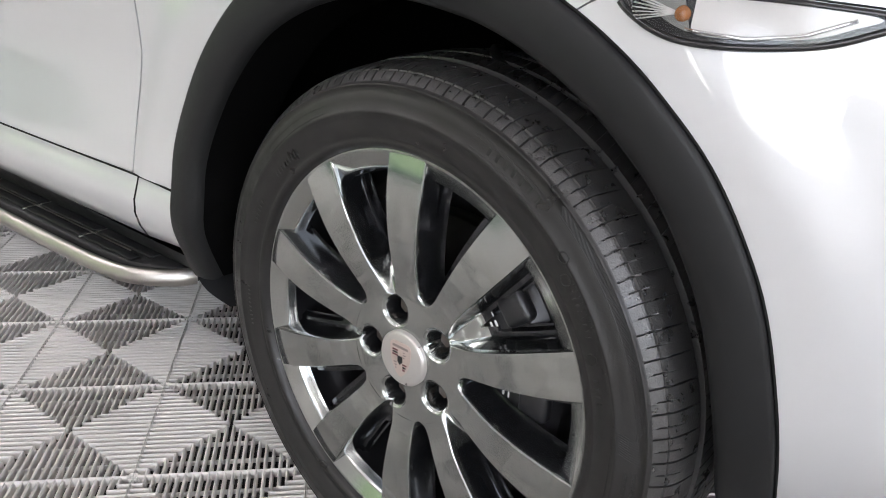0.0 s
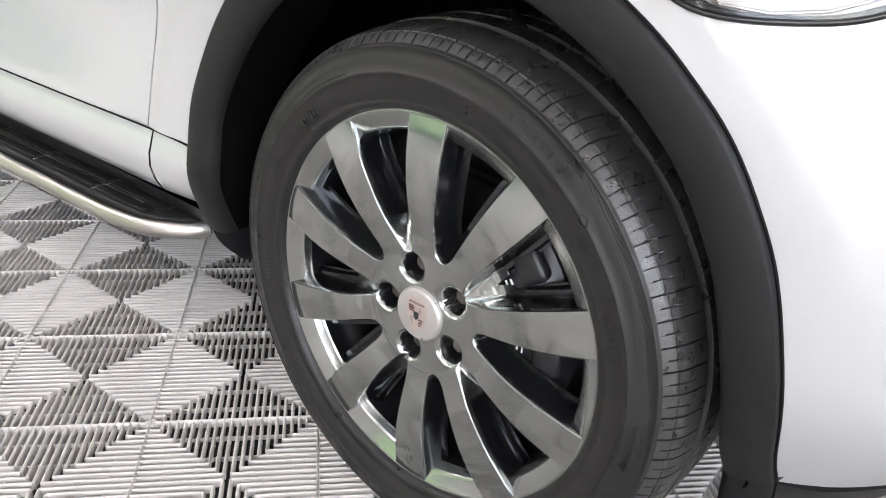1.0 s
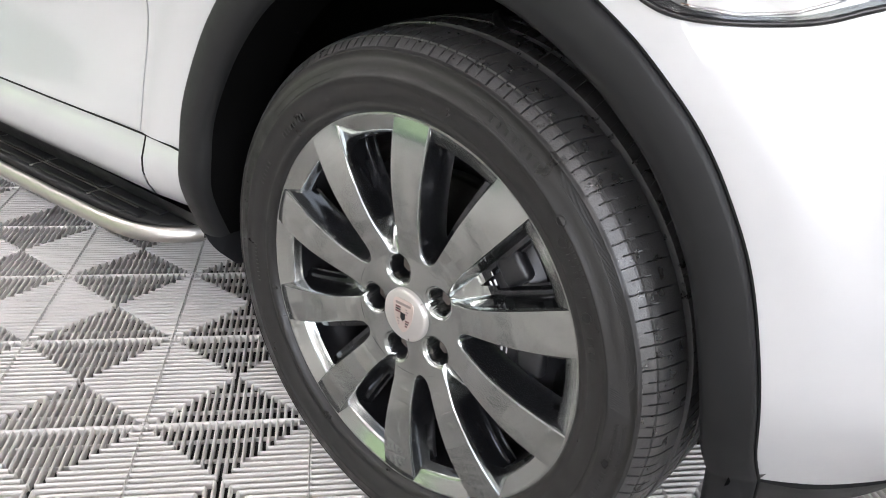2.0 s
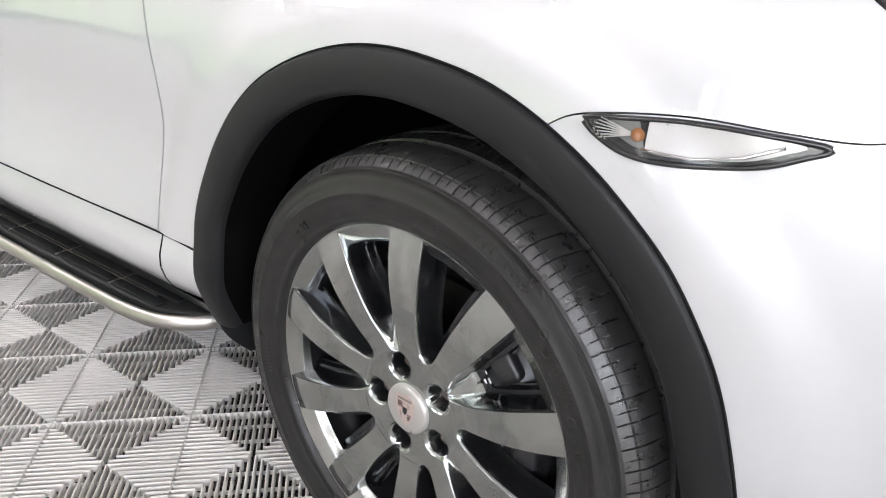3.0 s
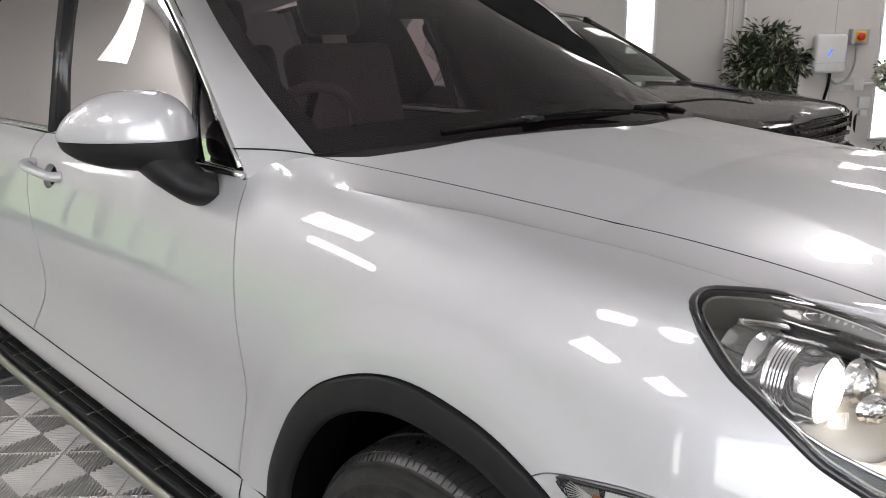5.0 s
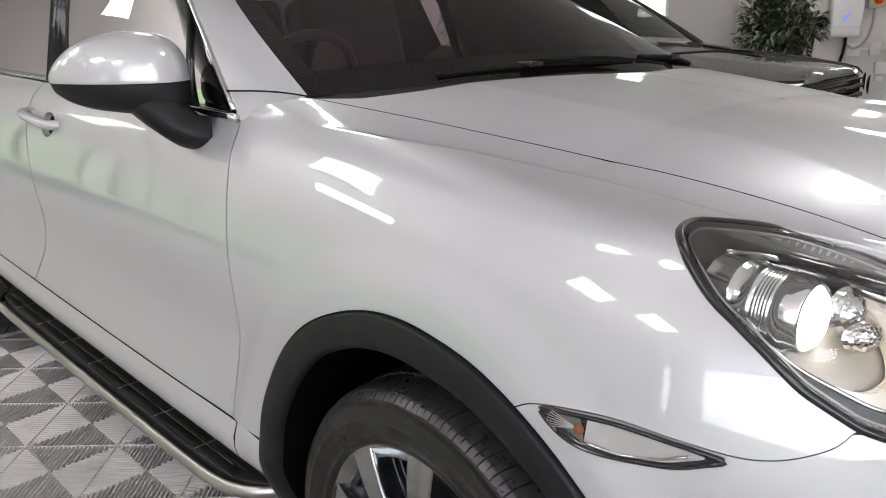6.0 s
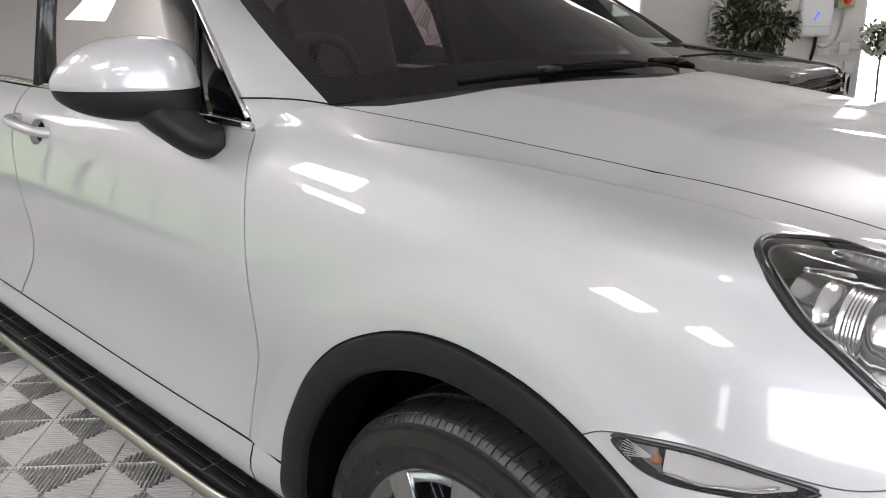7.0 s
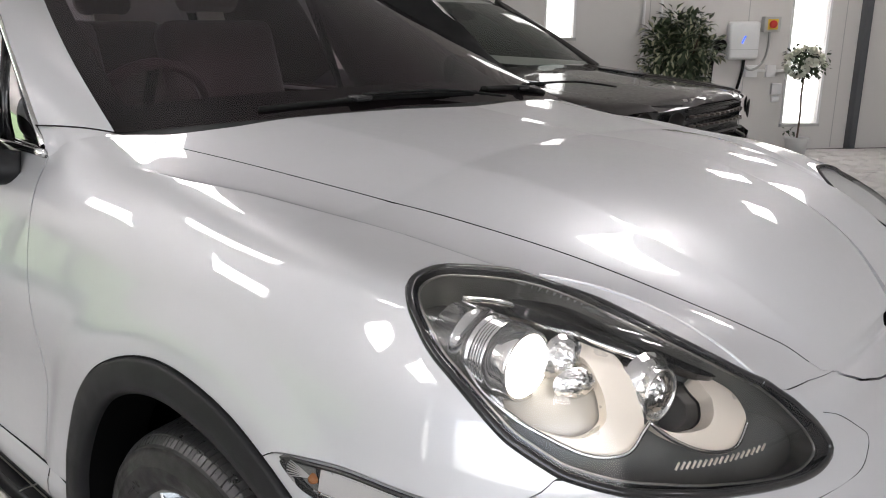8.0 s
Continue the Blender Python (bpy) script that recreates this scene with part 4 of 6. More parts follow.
for e in (1, 0):
    lines = [(-2.75, .06, 1.10), (-3.2, .08, 1.10), (-3.8, .16, 1.11)], [(-2.75, .27, 1.59), (-3.0, .32, 1.575), (-3.2, .40, 1.56)]
    piece("rear_pillar", *house(*[q if e else flip_y(q) for q in lines], m=4), PAINT, car)
# side windows with chrome surround and black pillars between
belt_line = [tuple(p) for p in skin([-.643, -.95, -1.25, -1.70, -2.2, -2.75], [6.58, 6.56, 6.56, 6.56, 6.56, 6.56], .004)]
top_line = [(-.66, .105, 1.135), (-.97, .165, 1.42), (-1.24, .205, 1.595), (-1.70, .238, 1.650), (-2.2, .25, 1.645), (-2.75, .27, 1.59)]
for way in (0, 1):
    bl, tl = (belt_line, top_line) if not way else (flip_y(belt_line), flip_y(top_line))
    sgn = 1 if not way else -1
    v, f = house([(x, y + sgn * .006, z) for x, y, z in bl], [(x, y + sgn * .006, z) for x, y, z in tl], m=8, bow=.010, out=(0, -sgn, 0))
    ob = piece("side_window", v, f, FAR_GLASS if way else SIDE_GLASS, car, "tinted side windows")
    ob.visible_shadow = False
    piece("belt_trim", *tube(settle(smooth_line([(x, y - sgn * .002, z + .008) for x, y, z in bl], 8)), .011, 8, flat=.8), CHROME, car, "bright chrome strip under the windows")
    piece("window_trim", *tube(settle(smooth_line([(x - .006, y - sgn * .001, z - .004) for x, y, z in tl], 8)), .0125, 8, flat=.6), CHROME, car, "bright chrome strip over the windows")
    piece("window_seal", *tube(settle(smooth_line([(x - .026, y + sgn * .004, z - .012) for x, y, z in tl], 8)), .009, 8), SEAL, car)
    for x0, x1, wide in ((-.845, -.90, .011), (-1.70, -1.79, .028), (-2.7, -2.66, .03)):
        i0, i1 = (np.interp(-x0, [-q[0] for q in bl], range(6)), np.interp(-x1, [-q[0] for q in tl], range(6)))
        p0 = [np.interp(i0, range(6), [q[k] for q in bl]) for k in range(3)]
        p1 = [np.interp(i1, range(6), [q[k] for q in tl]) for k in range(3)]
        piece("window_post", *tube(settle([p0, [(p0[k] + p1[k]) / 2 - (.004 * sgn if k == 1 else 0) for k in range(3)], p1]), wide, 6, flat=.35), BLACK, car, "gloss black post between the side windows")

# cabin: floor, dashboard, steering wheel, seats
piece("cabin_floor", *house([(-.5, .15, .45), (-3.0, .15, .45)], [(-.5, 1.85, .45), (-3.0, 1.85, .45)], m=2), CABIN, car)
for y in (.10, 1.90):
    piece("door_card", *house([(-.6, y, .45), (-3.0, y, .45)], [(-.66, y + (.03 if y < 1 else -.03), 1.10), (-3.0, y + (.05 if y < 1 else -.05), 1.13)], m=3), CABIN, car)
piece("dashboard", *house([(-.46, .18, 1.12), (-.40, .6, 1.13), (-.38, 1.0, 1.135), (-.40, 1.4, 1.13), (-.46, 1.82, 1.12)], [(-.95, .20, 1.06), (-.98, .6, 1.10), (-.95, 1.0, 1.09), (-.98, 1.4, 1.08), (-.95, 1.8, 1.06)], m=6, bow=.035), CABIN, car, "dark dashboard top")
piece("dashboard_face", *house([(-.95, .20, 1.06), (-.98, .6, 1.10), (-.95, 1.0, 1.09), (-.98, 1.4, 1.08), (-.95, 1.8, 1.06)], [(-.90, .20, .6), (-.9, .6, .6), (-.9, 1.0, .6), (-.9, 1.4, .6), (-.9, 1.8, .6)], m=3), CABIN, car)
v, f = lathe([(.175, -.012), (.187, -.016), (.199, -.010), (.202, 0), (.197, .011), (.185, .015), (.176, .010), (.175, -.012)], 64)
wheel_at = pose(-1.12, .56, 1.10, 0, 0, 0) @ pose(0, 0, 0, 0, 28, 0) @ pose(0, 0, 0, 0, 0, 90)
steering = piece("steering_wheel", v, f, LEATHER, car, "black leather steering wheel", at=wheel_at)
for a in (0, 180, 270):
    part("spoke", box(.05, .18, -.006, .006, -.016, .016, .005), BLACK, steering, "", True, pose(0, 0, 0, 0, a, 0))
piece("hub", *lathe([(.001, -.030), (.045, -.027), (.062, -.018), (.068, 0), (.06, .012), (.001, .02)], 32), CABIN, steering)


def seat(x, y, parent, rear=False):
    bm = bmesh.new()
    box(x - .30, x + .26, y - .26, y + .26, .62, .80, .06, 3, bm)
    s = part("seat", bm, LEATHER, parent, "dark leather seat with head restraint")
    for lo, hi, w, th in ((.0, .66, .25, .075), (.70, .90, .135, .055)):
        b = box(-th, th, -w, w, lo, hi, .05, 3)
        part("backrest" if lo == 0 else "head_restraint", b, LEATHER, s, "", True, pose(x - .30, y, .74, 0, -16, 0))
    part("headrest_post", box(-.008, .008, -.06, .06, .60, .74, .004), SATIN, s, "", True, pose(x - .30, y, .74, 0, -16, 0))


for x, y in ((-1.45, .56), (-1.45, 1.32), (-2.35, .56), (-2.35, 1.32)):
    seat(x, y, car)
part("rear_view_mirror", box(-.015, .015, -.12, .12, -.035, .035, .014, 3), BLACK, car, "black rear-view mirror behind the windscreen", True, pose(-1.02, .94, 1.48, 0, 20, 0))

# ---- side step ----
STEP_OUT = [(-.555, .07, .300), (-.575, .035, .300), (-.63, -.004, .300), (-.70, -.020, .300), (-.85, -.026, .300), (-1.2, -.028, .300), (-1.8, -.028, .300), (-2.25, -.026, .300), (-2.36, -.012, .300), (-2.41, .02, .300), (-2.42, .07, .300)]
outer = smooth_line(STEP_OUT, 8)
inner = np.stack([np.clip(outer[:, 0], -2.42, -.56), np.full(len(outer), .11), outer[:, 2]], 1)
verts, faces, n = [], [], len(outer)
for i in range(n):
    o, q = outer[i], inner[i]
    for t, z in ((0.14, .285), (.16, .310), (.20, .3135), (.60, .316), (1.0, .318), (1.0, .27)):
        p = o * (1 - t) + q * t
        verts.append((p[0], p[1], z))
for i in range(n - 1):
    for k in range(5):
        faces.append((i * 6 + k, i * 6 + k + 1, (i + 1) * 6 + k + 1, (i + 1) * 6 + k))
step = piece("side_step", verts, faces, CLADDING, car, "black rubber side step with a satin steel edge")
verts, faces = [], []
for i in range(n):
    d = outer[min(i + 1, n - 1)] - outer[max(i - 1, 0)]
    side = np.array((-d[1], d[0], 0)) / np.hypot(d[0], d[1])
    side = side if side[1] > -.2 or i == 0 else -side
    side = np.array((d[1], -d[0], 0)) / np.hypot(d[0], d[1])
    for off, z in ((-.003, .3135), (.001, .3150), (.006, .3130), (.0105, .307), (.0130, .297), (.0115, .288), (.007, .284), (-.004, .284)):
        verts.append(outer[i] * np.array((1, 1, 0)) - side * off + np.array((0, 0, z)))
for i in range(n - 1):
    for k in range(7):
        faces.append((i * 8 + k, i * 8 + k + 1, (i + 1) * 8 + k + 1, (i + 1) * 8 + k))
piece("steel_edge", verts, faces, SATIN, step, "satin steel edge of the step")
# raised rubber pads and thin bright lines between them
for i in range(8):
    x0, x1 = (-.83 - .227 * i + .006, -.83 - .227 * (i - 1) - .006)
    for y0, y1 in ((.004, .026), (.036, .082)):
        if i == 0:
            x1 = -.64 if y0 > .03 else -.66
        part("rubber_pad", box(max(x0, -2.36), x1, y0, y1, .314, .3195, .003), CLADDING, step)
    if i < 7:
        part("bright_line", box(x0 - .0085, x0 - .0035, .000, .084, .3145, .3175, .001), SATIN, step)
part("bright_line", box(-2.36, -.70, .0290, .0325, .3145, .3175, .001), SATIN, step)
part("step_underside", box(-2.38, -.72, .01, .12, .25, .284, .012), CLADDING, step)
piece("sill_cladding", *ruled([(-.50, .020, .365), (-1.2, .022, .375), (-2.55, .022, .385)], [(-.52, .11, .27), (-1.2, .11, .27), (-2.55, .11, .27)], m=3, bow=.010, out=(0, -1, 0)), CLADDING, car, "black plastic sill under the doors")
piece("arch_flap", *ruled([(-.462, .005, .41), (-.463, .010, .350), (-.452, .022, .316), (-.425, .045, .288)], [(-.445, .14, .41), (-.440, .14, .345), (-.425, .14, .310), (-.395, .14, .282)], m=3), CLADDING, car, "black plastic flap behind the front wheel")

# ---- door mirror ----
MIRROR = pose(-.885, -.035, 1.200, 0, 0, 38)


def shell(rows, at):
    """Stacked rounded outlines: (height, half length back, half length front, half depth, shift)."""
    verts, faces, k = [], [], 72
    rows = smooth_line(rows, 4)
    for z, a, b, d, shift in rows:
        for i in range(k):
            w = 2 * math.pi * i / k
            c, s = math.cos(w), math.sin(w)
            verts.append(at @ Vector((shift + (a if c < 0 else b) * math.copysign(abs(c) ** (1.05 if c < 0 else .8), c), d * math.copysign(abs(s) ** .8, s), z)))
    for j in range(len(rows) - 1):
        for i in range(k):
            m = (i + 1) % k
            faces.append((j * k + i, j * k + m, (j + 1) * k + m, (j + 1) * k + i))
    faces += [tuple(range(k))[::-1], tuple((len(rows) - 1) * k + i for i in range(k))]
    return verts, faces


mirror = piece("door_mirror", *shell([(-.010, .154, .144, .0875, 0), (-.004, .155, .144, .0885, 0), (.006, .153, .142, .088, 0), (.03, .148, .127, .083, .010), (.055, .130, .106, .071, .020), (.075, .101, .078, .054, .027), (.088, .064, .044, .033, .032), (.092, .016, .012, .008, .032)], MIRROR), PAINT, car, "silver-white door mirror with black lower half")
piece("lower_shell", *shell([(-.074, .03, .09, .034, .03), (-.066, .075, .118, .058, .016), (-.052, .114, .137, .075, .006), (-.032, .142, .143, .084, 0), (-.016, .151, .1435, .0865, 0), (-.0115, .152, .1435, .0868, 0)], MIRROR), CLADDING, mirror, "grained black lower mirror shell")
foot = smooth_line([(-.835, .005, 1.150), (-.80, .015, 1.125), (-.778, .030, 1.103), (-.757, .047, 1.086), (-.742, .080, 1.080)], 6)
piece("mirror_foot", *tube(foot, .050, 18, taper=np.linspace(1.35, .95, len(foot)), flat=.72), CLADDING, mirror, "grained black mirror foot")

# ---- door handle ----
for hx in (-1.625, -2.58):
    base_p = skin([hx], [5.35])[0]
    bar = smooth_line([(hx + .105, base_p[1] + .004, base_p[2] - .010), (hx + .085, base_p[1] - .022, base_p[2] - .008), (hx + .02, base_p[1] - .034, base_p[2]), (hx - .06, base_p[1] - .034, base_p[2] + .006), (hx - .105, base_p[1] - .022, base_p[2] + .010), (hx - .118, base_p[1] + .004, base_p[2] + .010)], 6)
    h = piece("door_handle", *tube(bar, .0205, 14, flat=.70), PAINT, car, "silver-white pull handle")
    if hx > -2:
        cup_p = skin([-1.595], [5.24])[0]
        cup = lathe([(.002, .034), (.028, .031), (.042, .021), (.049, .008), (.0505, .0005)], 40)
        tall = abs(skin([-1.595], [5.52])[0][2] - skin([-1.595], [4.96])[0][2]) / .10
        piece("handle_cup", [(x + cup_p[0], y + cup_p[1] + .002 + z * .12, z * tall + cup_p[2]) for x, y, z in cup[0]], cup[1], PAINT, h, "hollow cup behind the handle")


# ---- side lamp in the bumper ----
MARKER = smooth_line(on_side([(.262, .848), (.30, .852), (.363, .855), (.418, .853), (.478, .847), (.458, .836), (.424, .824), (.369, .817), (.320, .818), (.286, .829)]), 5, True)


def rim_line(outline, out, radius, mat, name, parent, label="", sides=8):
    p = skin([q[0] for q in outline], [q[1] for q in outline], out)
    return piece(name, *tube(p, radius, sides, closed=True), mat, parent, label)


def inset(outline, k):
    c = np.mean(outline, axis=0)
    return [tuple(c + (np.array(q) - c) * k) for q in outline]


def outline_panel(name, outline, mat, parent, out=0.0, lip=0.0, label="", s_step=.05, u_step=.012):
    us = np.arange(min(q[0] for q in outline) - .01, max(q[0] for q in outline) + .02, u_step)
    ss = np.arange(min(q[1] for q in outline) - .02, max(q[1] for q in outline) + .1, s_step)
    pts, faces, normals = sheet(outline, us, ss, lambda u, s: skin(u, s, out), lip)
    return shaded(piece(name, pts, faces, mat, parent, label), normals)


side_lamp = outline_panel("side_lamp", inset(MARKER, 1.0), BLACK, car, .0035, .012, "clear side lamp in a gloss black surround")
rim_line(MARKER, .003, .0032, BLACK, "lamp_surround", side_lamp)
inner = [(u + .003, s + .012) for u, s in inset(MARKER, .80)]
outline_panel("lamp_reflector", [q for q in inner if q[0] > .345], LAMP_PALE, side_lamp, .0055, .003, "pale pinkish reflector")
outline_panel("lamp_chamber", [q for q in inner if q[0] <= .350], LAMP_GREY, side_lamp, .0050, .003, "grey bulb chamber")
for k in range(7):
    fan = skin([.338, .338 - .045 * math.cos(.5 * (k - 3) / 3)], [3.99, 3.99 + .085 * math.sin(.9 * (k - 3) / 3) + .02], .0056)
    piece("fan_rib", *tube([fan[0], fan.mean(0), fan[1]], .0007, 5), LAMP_PALE, side_lamp)
gloss = skin(np.linspace(.345, .49, 12), np.interp(np.linspace(.345, .49, 12), (.345, .40, .45, .49), (3.90, 3.875, 3.93, 4.03)), .0075)
piece("gloss_strip", *tube(gloss, .0018, 6), REFLECTOR, side_lamp, "bright strip along the reflector's foot")
lens = outline_panel("lamp_lens", inset(MARKER, .92), CLEAR, side_lamp, .011, .004)
lens.visible_shadow = False
bp = skin([.340], [3.985], .0065)[0]
piece("lamp_bulb", *(lambda vf: ([(x + bp[0], y + bp[1], z + bp[2]) for x, y, z in vf[0]], vf[1]))(lathe([(.0004, -.004), (.0045, -.0034), (.0062, 0), (.0070, .003)], 20)), AMBER, side_lamp, "amber bulb")

# ---- headlight ----
lamp = outline_panel("headlight", inset(LAMP, 1.0), LAMP_GREY, car, -.055, 0, "clear headlight with a lit projector and grey housing")
wall_v, wall_f = [], []
edge_lamp = [tuple(q) for q in LAMP]
ring_top, ring_low = skin([q[0] for q in edge_lamp], [q[1] for q in edge_lamp], -.001), skin([q[0] for q in edge_lamp], [q[1] for q in edge_lamp], -.056)
k = len(edge_lamp)
piece("lamp_wall", list(ring_top) + list(ring_low), [(i, (i + 1) % k, k + (i + 1) % k, k + i) for i in range(k)], LAMP_GREY, lamp)
rim_line(LAMP, -.002, .0062, BLACK, "lamp_seal", lamp, "gloss black seal round the lens")
rim_in = [(u + .002, s + .03) for u, s in inset(LAMP, .945)]
edge_u, edge_s = np.arange(.33, 1.03, .012), np.arange(4.0, 7.7, .06)
pts, faces, normals = sheet([tuple(q) for q in LAMP], edge_u, edge_s, lambda u, s: skin(u, s, -.005), 0, [rim_in])
shaded(piece("lamp_border", pts, faces, BLACK, lamp, "wide gloss black border inside the lens"), normals)
rim_line(rim_in, -.006, .0016, SATIN, "lamp_ring", lamp)
cover = outline_panel("lamp_cover", inset(LAMP, .99), CLEAR, lamp, .001)
cover.visible_shadow = False


def bowl(centre, aim, radii, depth, mat, parent, name, flat=1.0, label="", steps=40, lip=None, tilt=0.0):
    """A reflector bowl, open along aim."""
    m = look(centre, Vector(centre) + Vector(aim)) @ pose(0, 0, 0, 0, 0, tilt)
    rows = [(1.0, 0.0), (.97, .15), (.86, .5), (.66, .8), (.4, .95), (.02, 1.0)]
    if lip:
        rows = [(1 + lip, .03), (1 + lip, -.05)] + [(1.0, -.05)] + rows
    verts, faces = [], []
    for q, d in rows:
        for i in range(steps):
            a = 2 * math.pi * i / steps
            verts.append(m @ Vector((radii * q * math.cos(a), radii * flat * q * math.sin(a), -(-d) * -depth)))
    for j in range(len(rows) - 1):
        for i in range(steps):
            h = (i + 1) % steps
            faces.append((j * steps + i, j * steps + h, (j + 1) * steps + h, (j + 1) * steps + i))
    return piece(name, verts, faces, mat, parent, label)


AIM = (.80, -.52, .10)


def at_lamp(u, s, deep):
    return Vector(skin([u], [s], -deep)[0])


def drum(centre, aim, profile, mat, parent, name, label="", steps=40, flat=1.0):
    """Turn (radius, forward) pairs about aim."""
    m = look(centre, Vector(centre) + Vector(aim))
    verts, faces, k = [], [], len(profile)
    for i in range(steps):
        a = 2 * math.pi * i / steps
        for r, fw in profile:
            verts.append(m @ Vector((r * math.cos(a), r * flat * math.sin(a), -fw)))
    for i in range(steps):
        j = (i + 1) % steps
        for h in range(k - 1):
            faces.append((i * k + h, i * k + h + 1, j * k + h + 1, j * k + h))
    return piece(name, verts, faces, mat, parent, label)


AIM = Vector((.995, -.07, .0)).normalized()
def facets(centre, aim, radius, depth, mat, name, label, rings=4, steps=12, flat=1.0, seed=1):
    """A reflector bowl of small flat mirrors."""
    m, rng = look(centre, Vector(centre) + Vector(aim)), random.Random(seed)
    verts, faces = [], []
    for i in range(rings):
        for k in range(steps):
            a0, a1 = 2 * math.pi * (k + .5 * (i % 2)) / steps, 2 * math.pi * (k + 1 + .5 * (i % 2)) / steps
            b = len(verts)
            for q, a in ((i, a0), (i, a1), (i + 1, a1), (i + 1, a0)):
                r = radius * (1 - q / rings * .96)
                z = -depth * (1 - (r / radius) ** 2) + rng.uniform(-.0009, .0009)
                verts.append(m @ Vector((r * math.cos(a), r * flat * math.sin(a), z)))
            faces.append((b, b + 1, b + 2, b + 3))
    return piece(name, verts, faces, mat, lamp, label, False)


p1 = at_lamp(.612, 5.86, .030)
ribs = [(.0490, -.112), (.0490, -.082), (.0500, -.080), (.0500, -.076), (.0478, -.074), (.0470, -.056), (.0482, -.0545), (.0482, -.052), (.0462, -.050)]
for i in range(5):
    back = -.048 + .0040 * i
    ribs += [(.0448, back), (.0458, back + .0008), (.0458, back + .0026), (.0448, back + .0034)]
drum(p1, AIM, ribs + [(.0440, -.026), (.0462, -.024), (.0462, -.014), (.0440, -.010), (.0425, .002), (.0400, .005), (.0372, .002)], BARREL, lamp, "projector_barrel", "ribbed silver projector barrel")
drum(p1, AIM, [(.0376, .001), (.034, .006), (.025, .011), (.013, .014), (.0005, .015)], BULB, lamp, "projector_lens", "lit round projector lens")
# clear turn lamp and small reflector beside the projector
p2 = at_lamp(.638, 6.80, .045)
facets(p2, (.90, -.40, .15), .030, .020, FACET, "small_reflector", "faceted silver reflector", 6, 18, 1.0, 3)
drum(p2, (.93, -.36, .05), [(.0115, -.02), (.0115, .006), (.009, .009), (.009, .013), (.0075, .014), (.0005, .0125)], LAMP_GREY, lamp, "lamp_cap", "dark capped bulb")
p2b = at_lamp(.688, 5.80, .036)
facets(p2b, (.85, -.45, .2), .030, .014, FACET, "small_reflector", "faceted silver reflector", 6, 20, .62, 5)
# second bowl
p3 = at_lamp(.785, 6.30, .046)
facets(p3, (.93, -.34, .12), .042, .030, FACET, "main_reflector", "faceted silver main-beam reflector", 7, 20, 1.0, 7)
p3c = p3 + Vector((.016, -.002, -.004))
drum(p3c, (.99, -.12, .0), [(.0345, -.060), (.0345, -.034), (.0325, -.032), (.033, -.030), (.0335, -.010), (.0335, .004), (.0315, .006), (.0295, .004), (.0295, -.014), (.026, -.016)], BARREL, lamp, "bowl_ring", "silver ring round the main-beam bulb", 26)
drum(p3c, (.99, -.12, .0), [(.0285, -.013), (.014, -.016), (.0005, -.017)], BLACK, lamp, "bulb_shield", "dark bulb shield")


def ring_plate(points, deep, mat, name, label="", raised=.004, parent=None):
    return outline_panel(name, [tuple(q) for q in smooth_line(points, 6, True)], mat, parent or lamp, -deep, raised, label, s_step=.08, u_step=.012)


# dark floor of the first bowl, warm crescents and chrome brow
ring_plate([(0.430, 7.05), (0.410, 7.25), (0.450, 7.40), (0.535, 7.39), (0.632, 7.13), (0.735, 5.88), (0.751, 5.35), (0.743, 4.99), (0.700, 4.79), (0.646, 4.99), (0.574, 5.36), (0.514, 5.73)], .054, LAMP_BOWL, "bowl_floor", "", 0)
ring_plate([(0.610, 7.06), (0.615, 7.16), (0.634, 7.18), (0.671, 7.07), (0.720, 6.77), (0.751, 6.23), (0.764, 5.95), (0.775, 5.69), (0.784, 5.41), (0.786, 5.13), (0.780, 4.89), (0.765, 4.75), (0.747, 4.71), (0.728, 4.71), (0.709, 4.75), (0.690, 4.80), (0.671, 4.87), (0.652, 4.95), (0.635, 5.03), (0.655, 4.96), (0.675, 4.92), (0.695, 4.90), (0.714, 4.93), (0.729, 5.06), (0.737, 5.26), (0.732, 5.52), (0.722, 5.77), (0.709, 5.98), (0.695, 6.20), (0.657, 6.79)], .030, LAMP_TAN, "warm_crescent", "warm pale crescent bezel", .02)
ring_plate([(0.788, 7.20), (0.806, 7.20), (0.826, 7.16), (0.848, 7.09), (0.871, 6.95), (0.892, 6.67), (0.908, 6.21), (0.915, 5.71), (0.915, 5.33), (0.911, 5.07), (0.901, 4.92), (0.888, 4.89), (0.875, 4.91), (0.861, 4.94), (0.847, 4.99), (0.834, 5.06), (0.821, 5.14), (0.809, 5.23), (0.796, 5.33), (0.800, 5.34), (0.813, 5.28), (0.827, 5.25), (0.840, 5.28), (0.853, 5.35), (0.865, 5.48), (0.870, 5.74), (0.867, 6.11), (0.857, 6.51), (0.838, 6.78), (0.814, 7.01)], .030, LAMP_TAN, "warm_crescent", "warm pale crescent bezel", .02)
ring_plate([(0.693, 7.61), (0.756, 7.49), (0.810, 7.27), (0.870, 6.73), (0.889, 5.78), (0.875, 5.36), (0.839, 5.24), (0.817, 5.51), (0.820, 6.36)], .052, BLACK, "bowl_floor", "", 0)
ring_plate([(0.455, 7.27), (0.50, 7.43), (0.57, 7.42), (0.66, 7.32), (0.75, 7.22), (0.82, 7.14), (0.80, 7.00), (0.74, 7.02), (0.68, 7.02), (0.61, 7.10), (0.54, 7.20)], .020, BLACK, "dark_brow", "gloss black brow plate over the bowls", .012)
brow = skin([.42, .46, .54, .61, .66, .71, .76], [7.1, 7.25, 7.22, 7.12, 7.05, 7.0, 7.0], -.024)
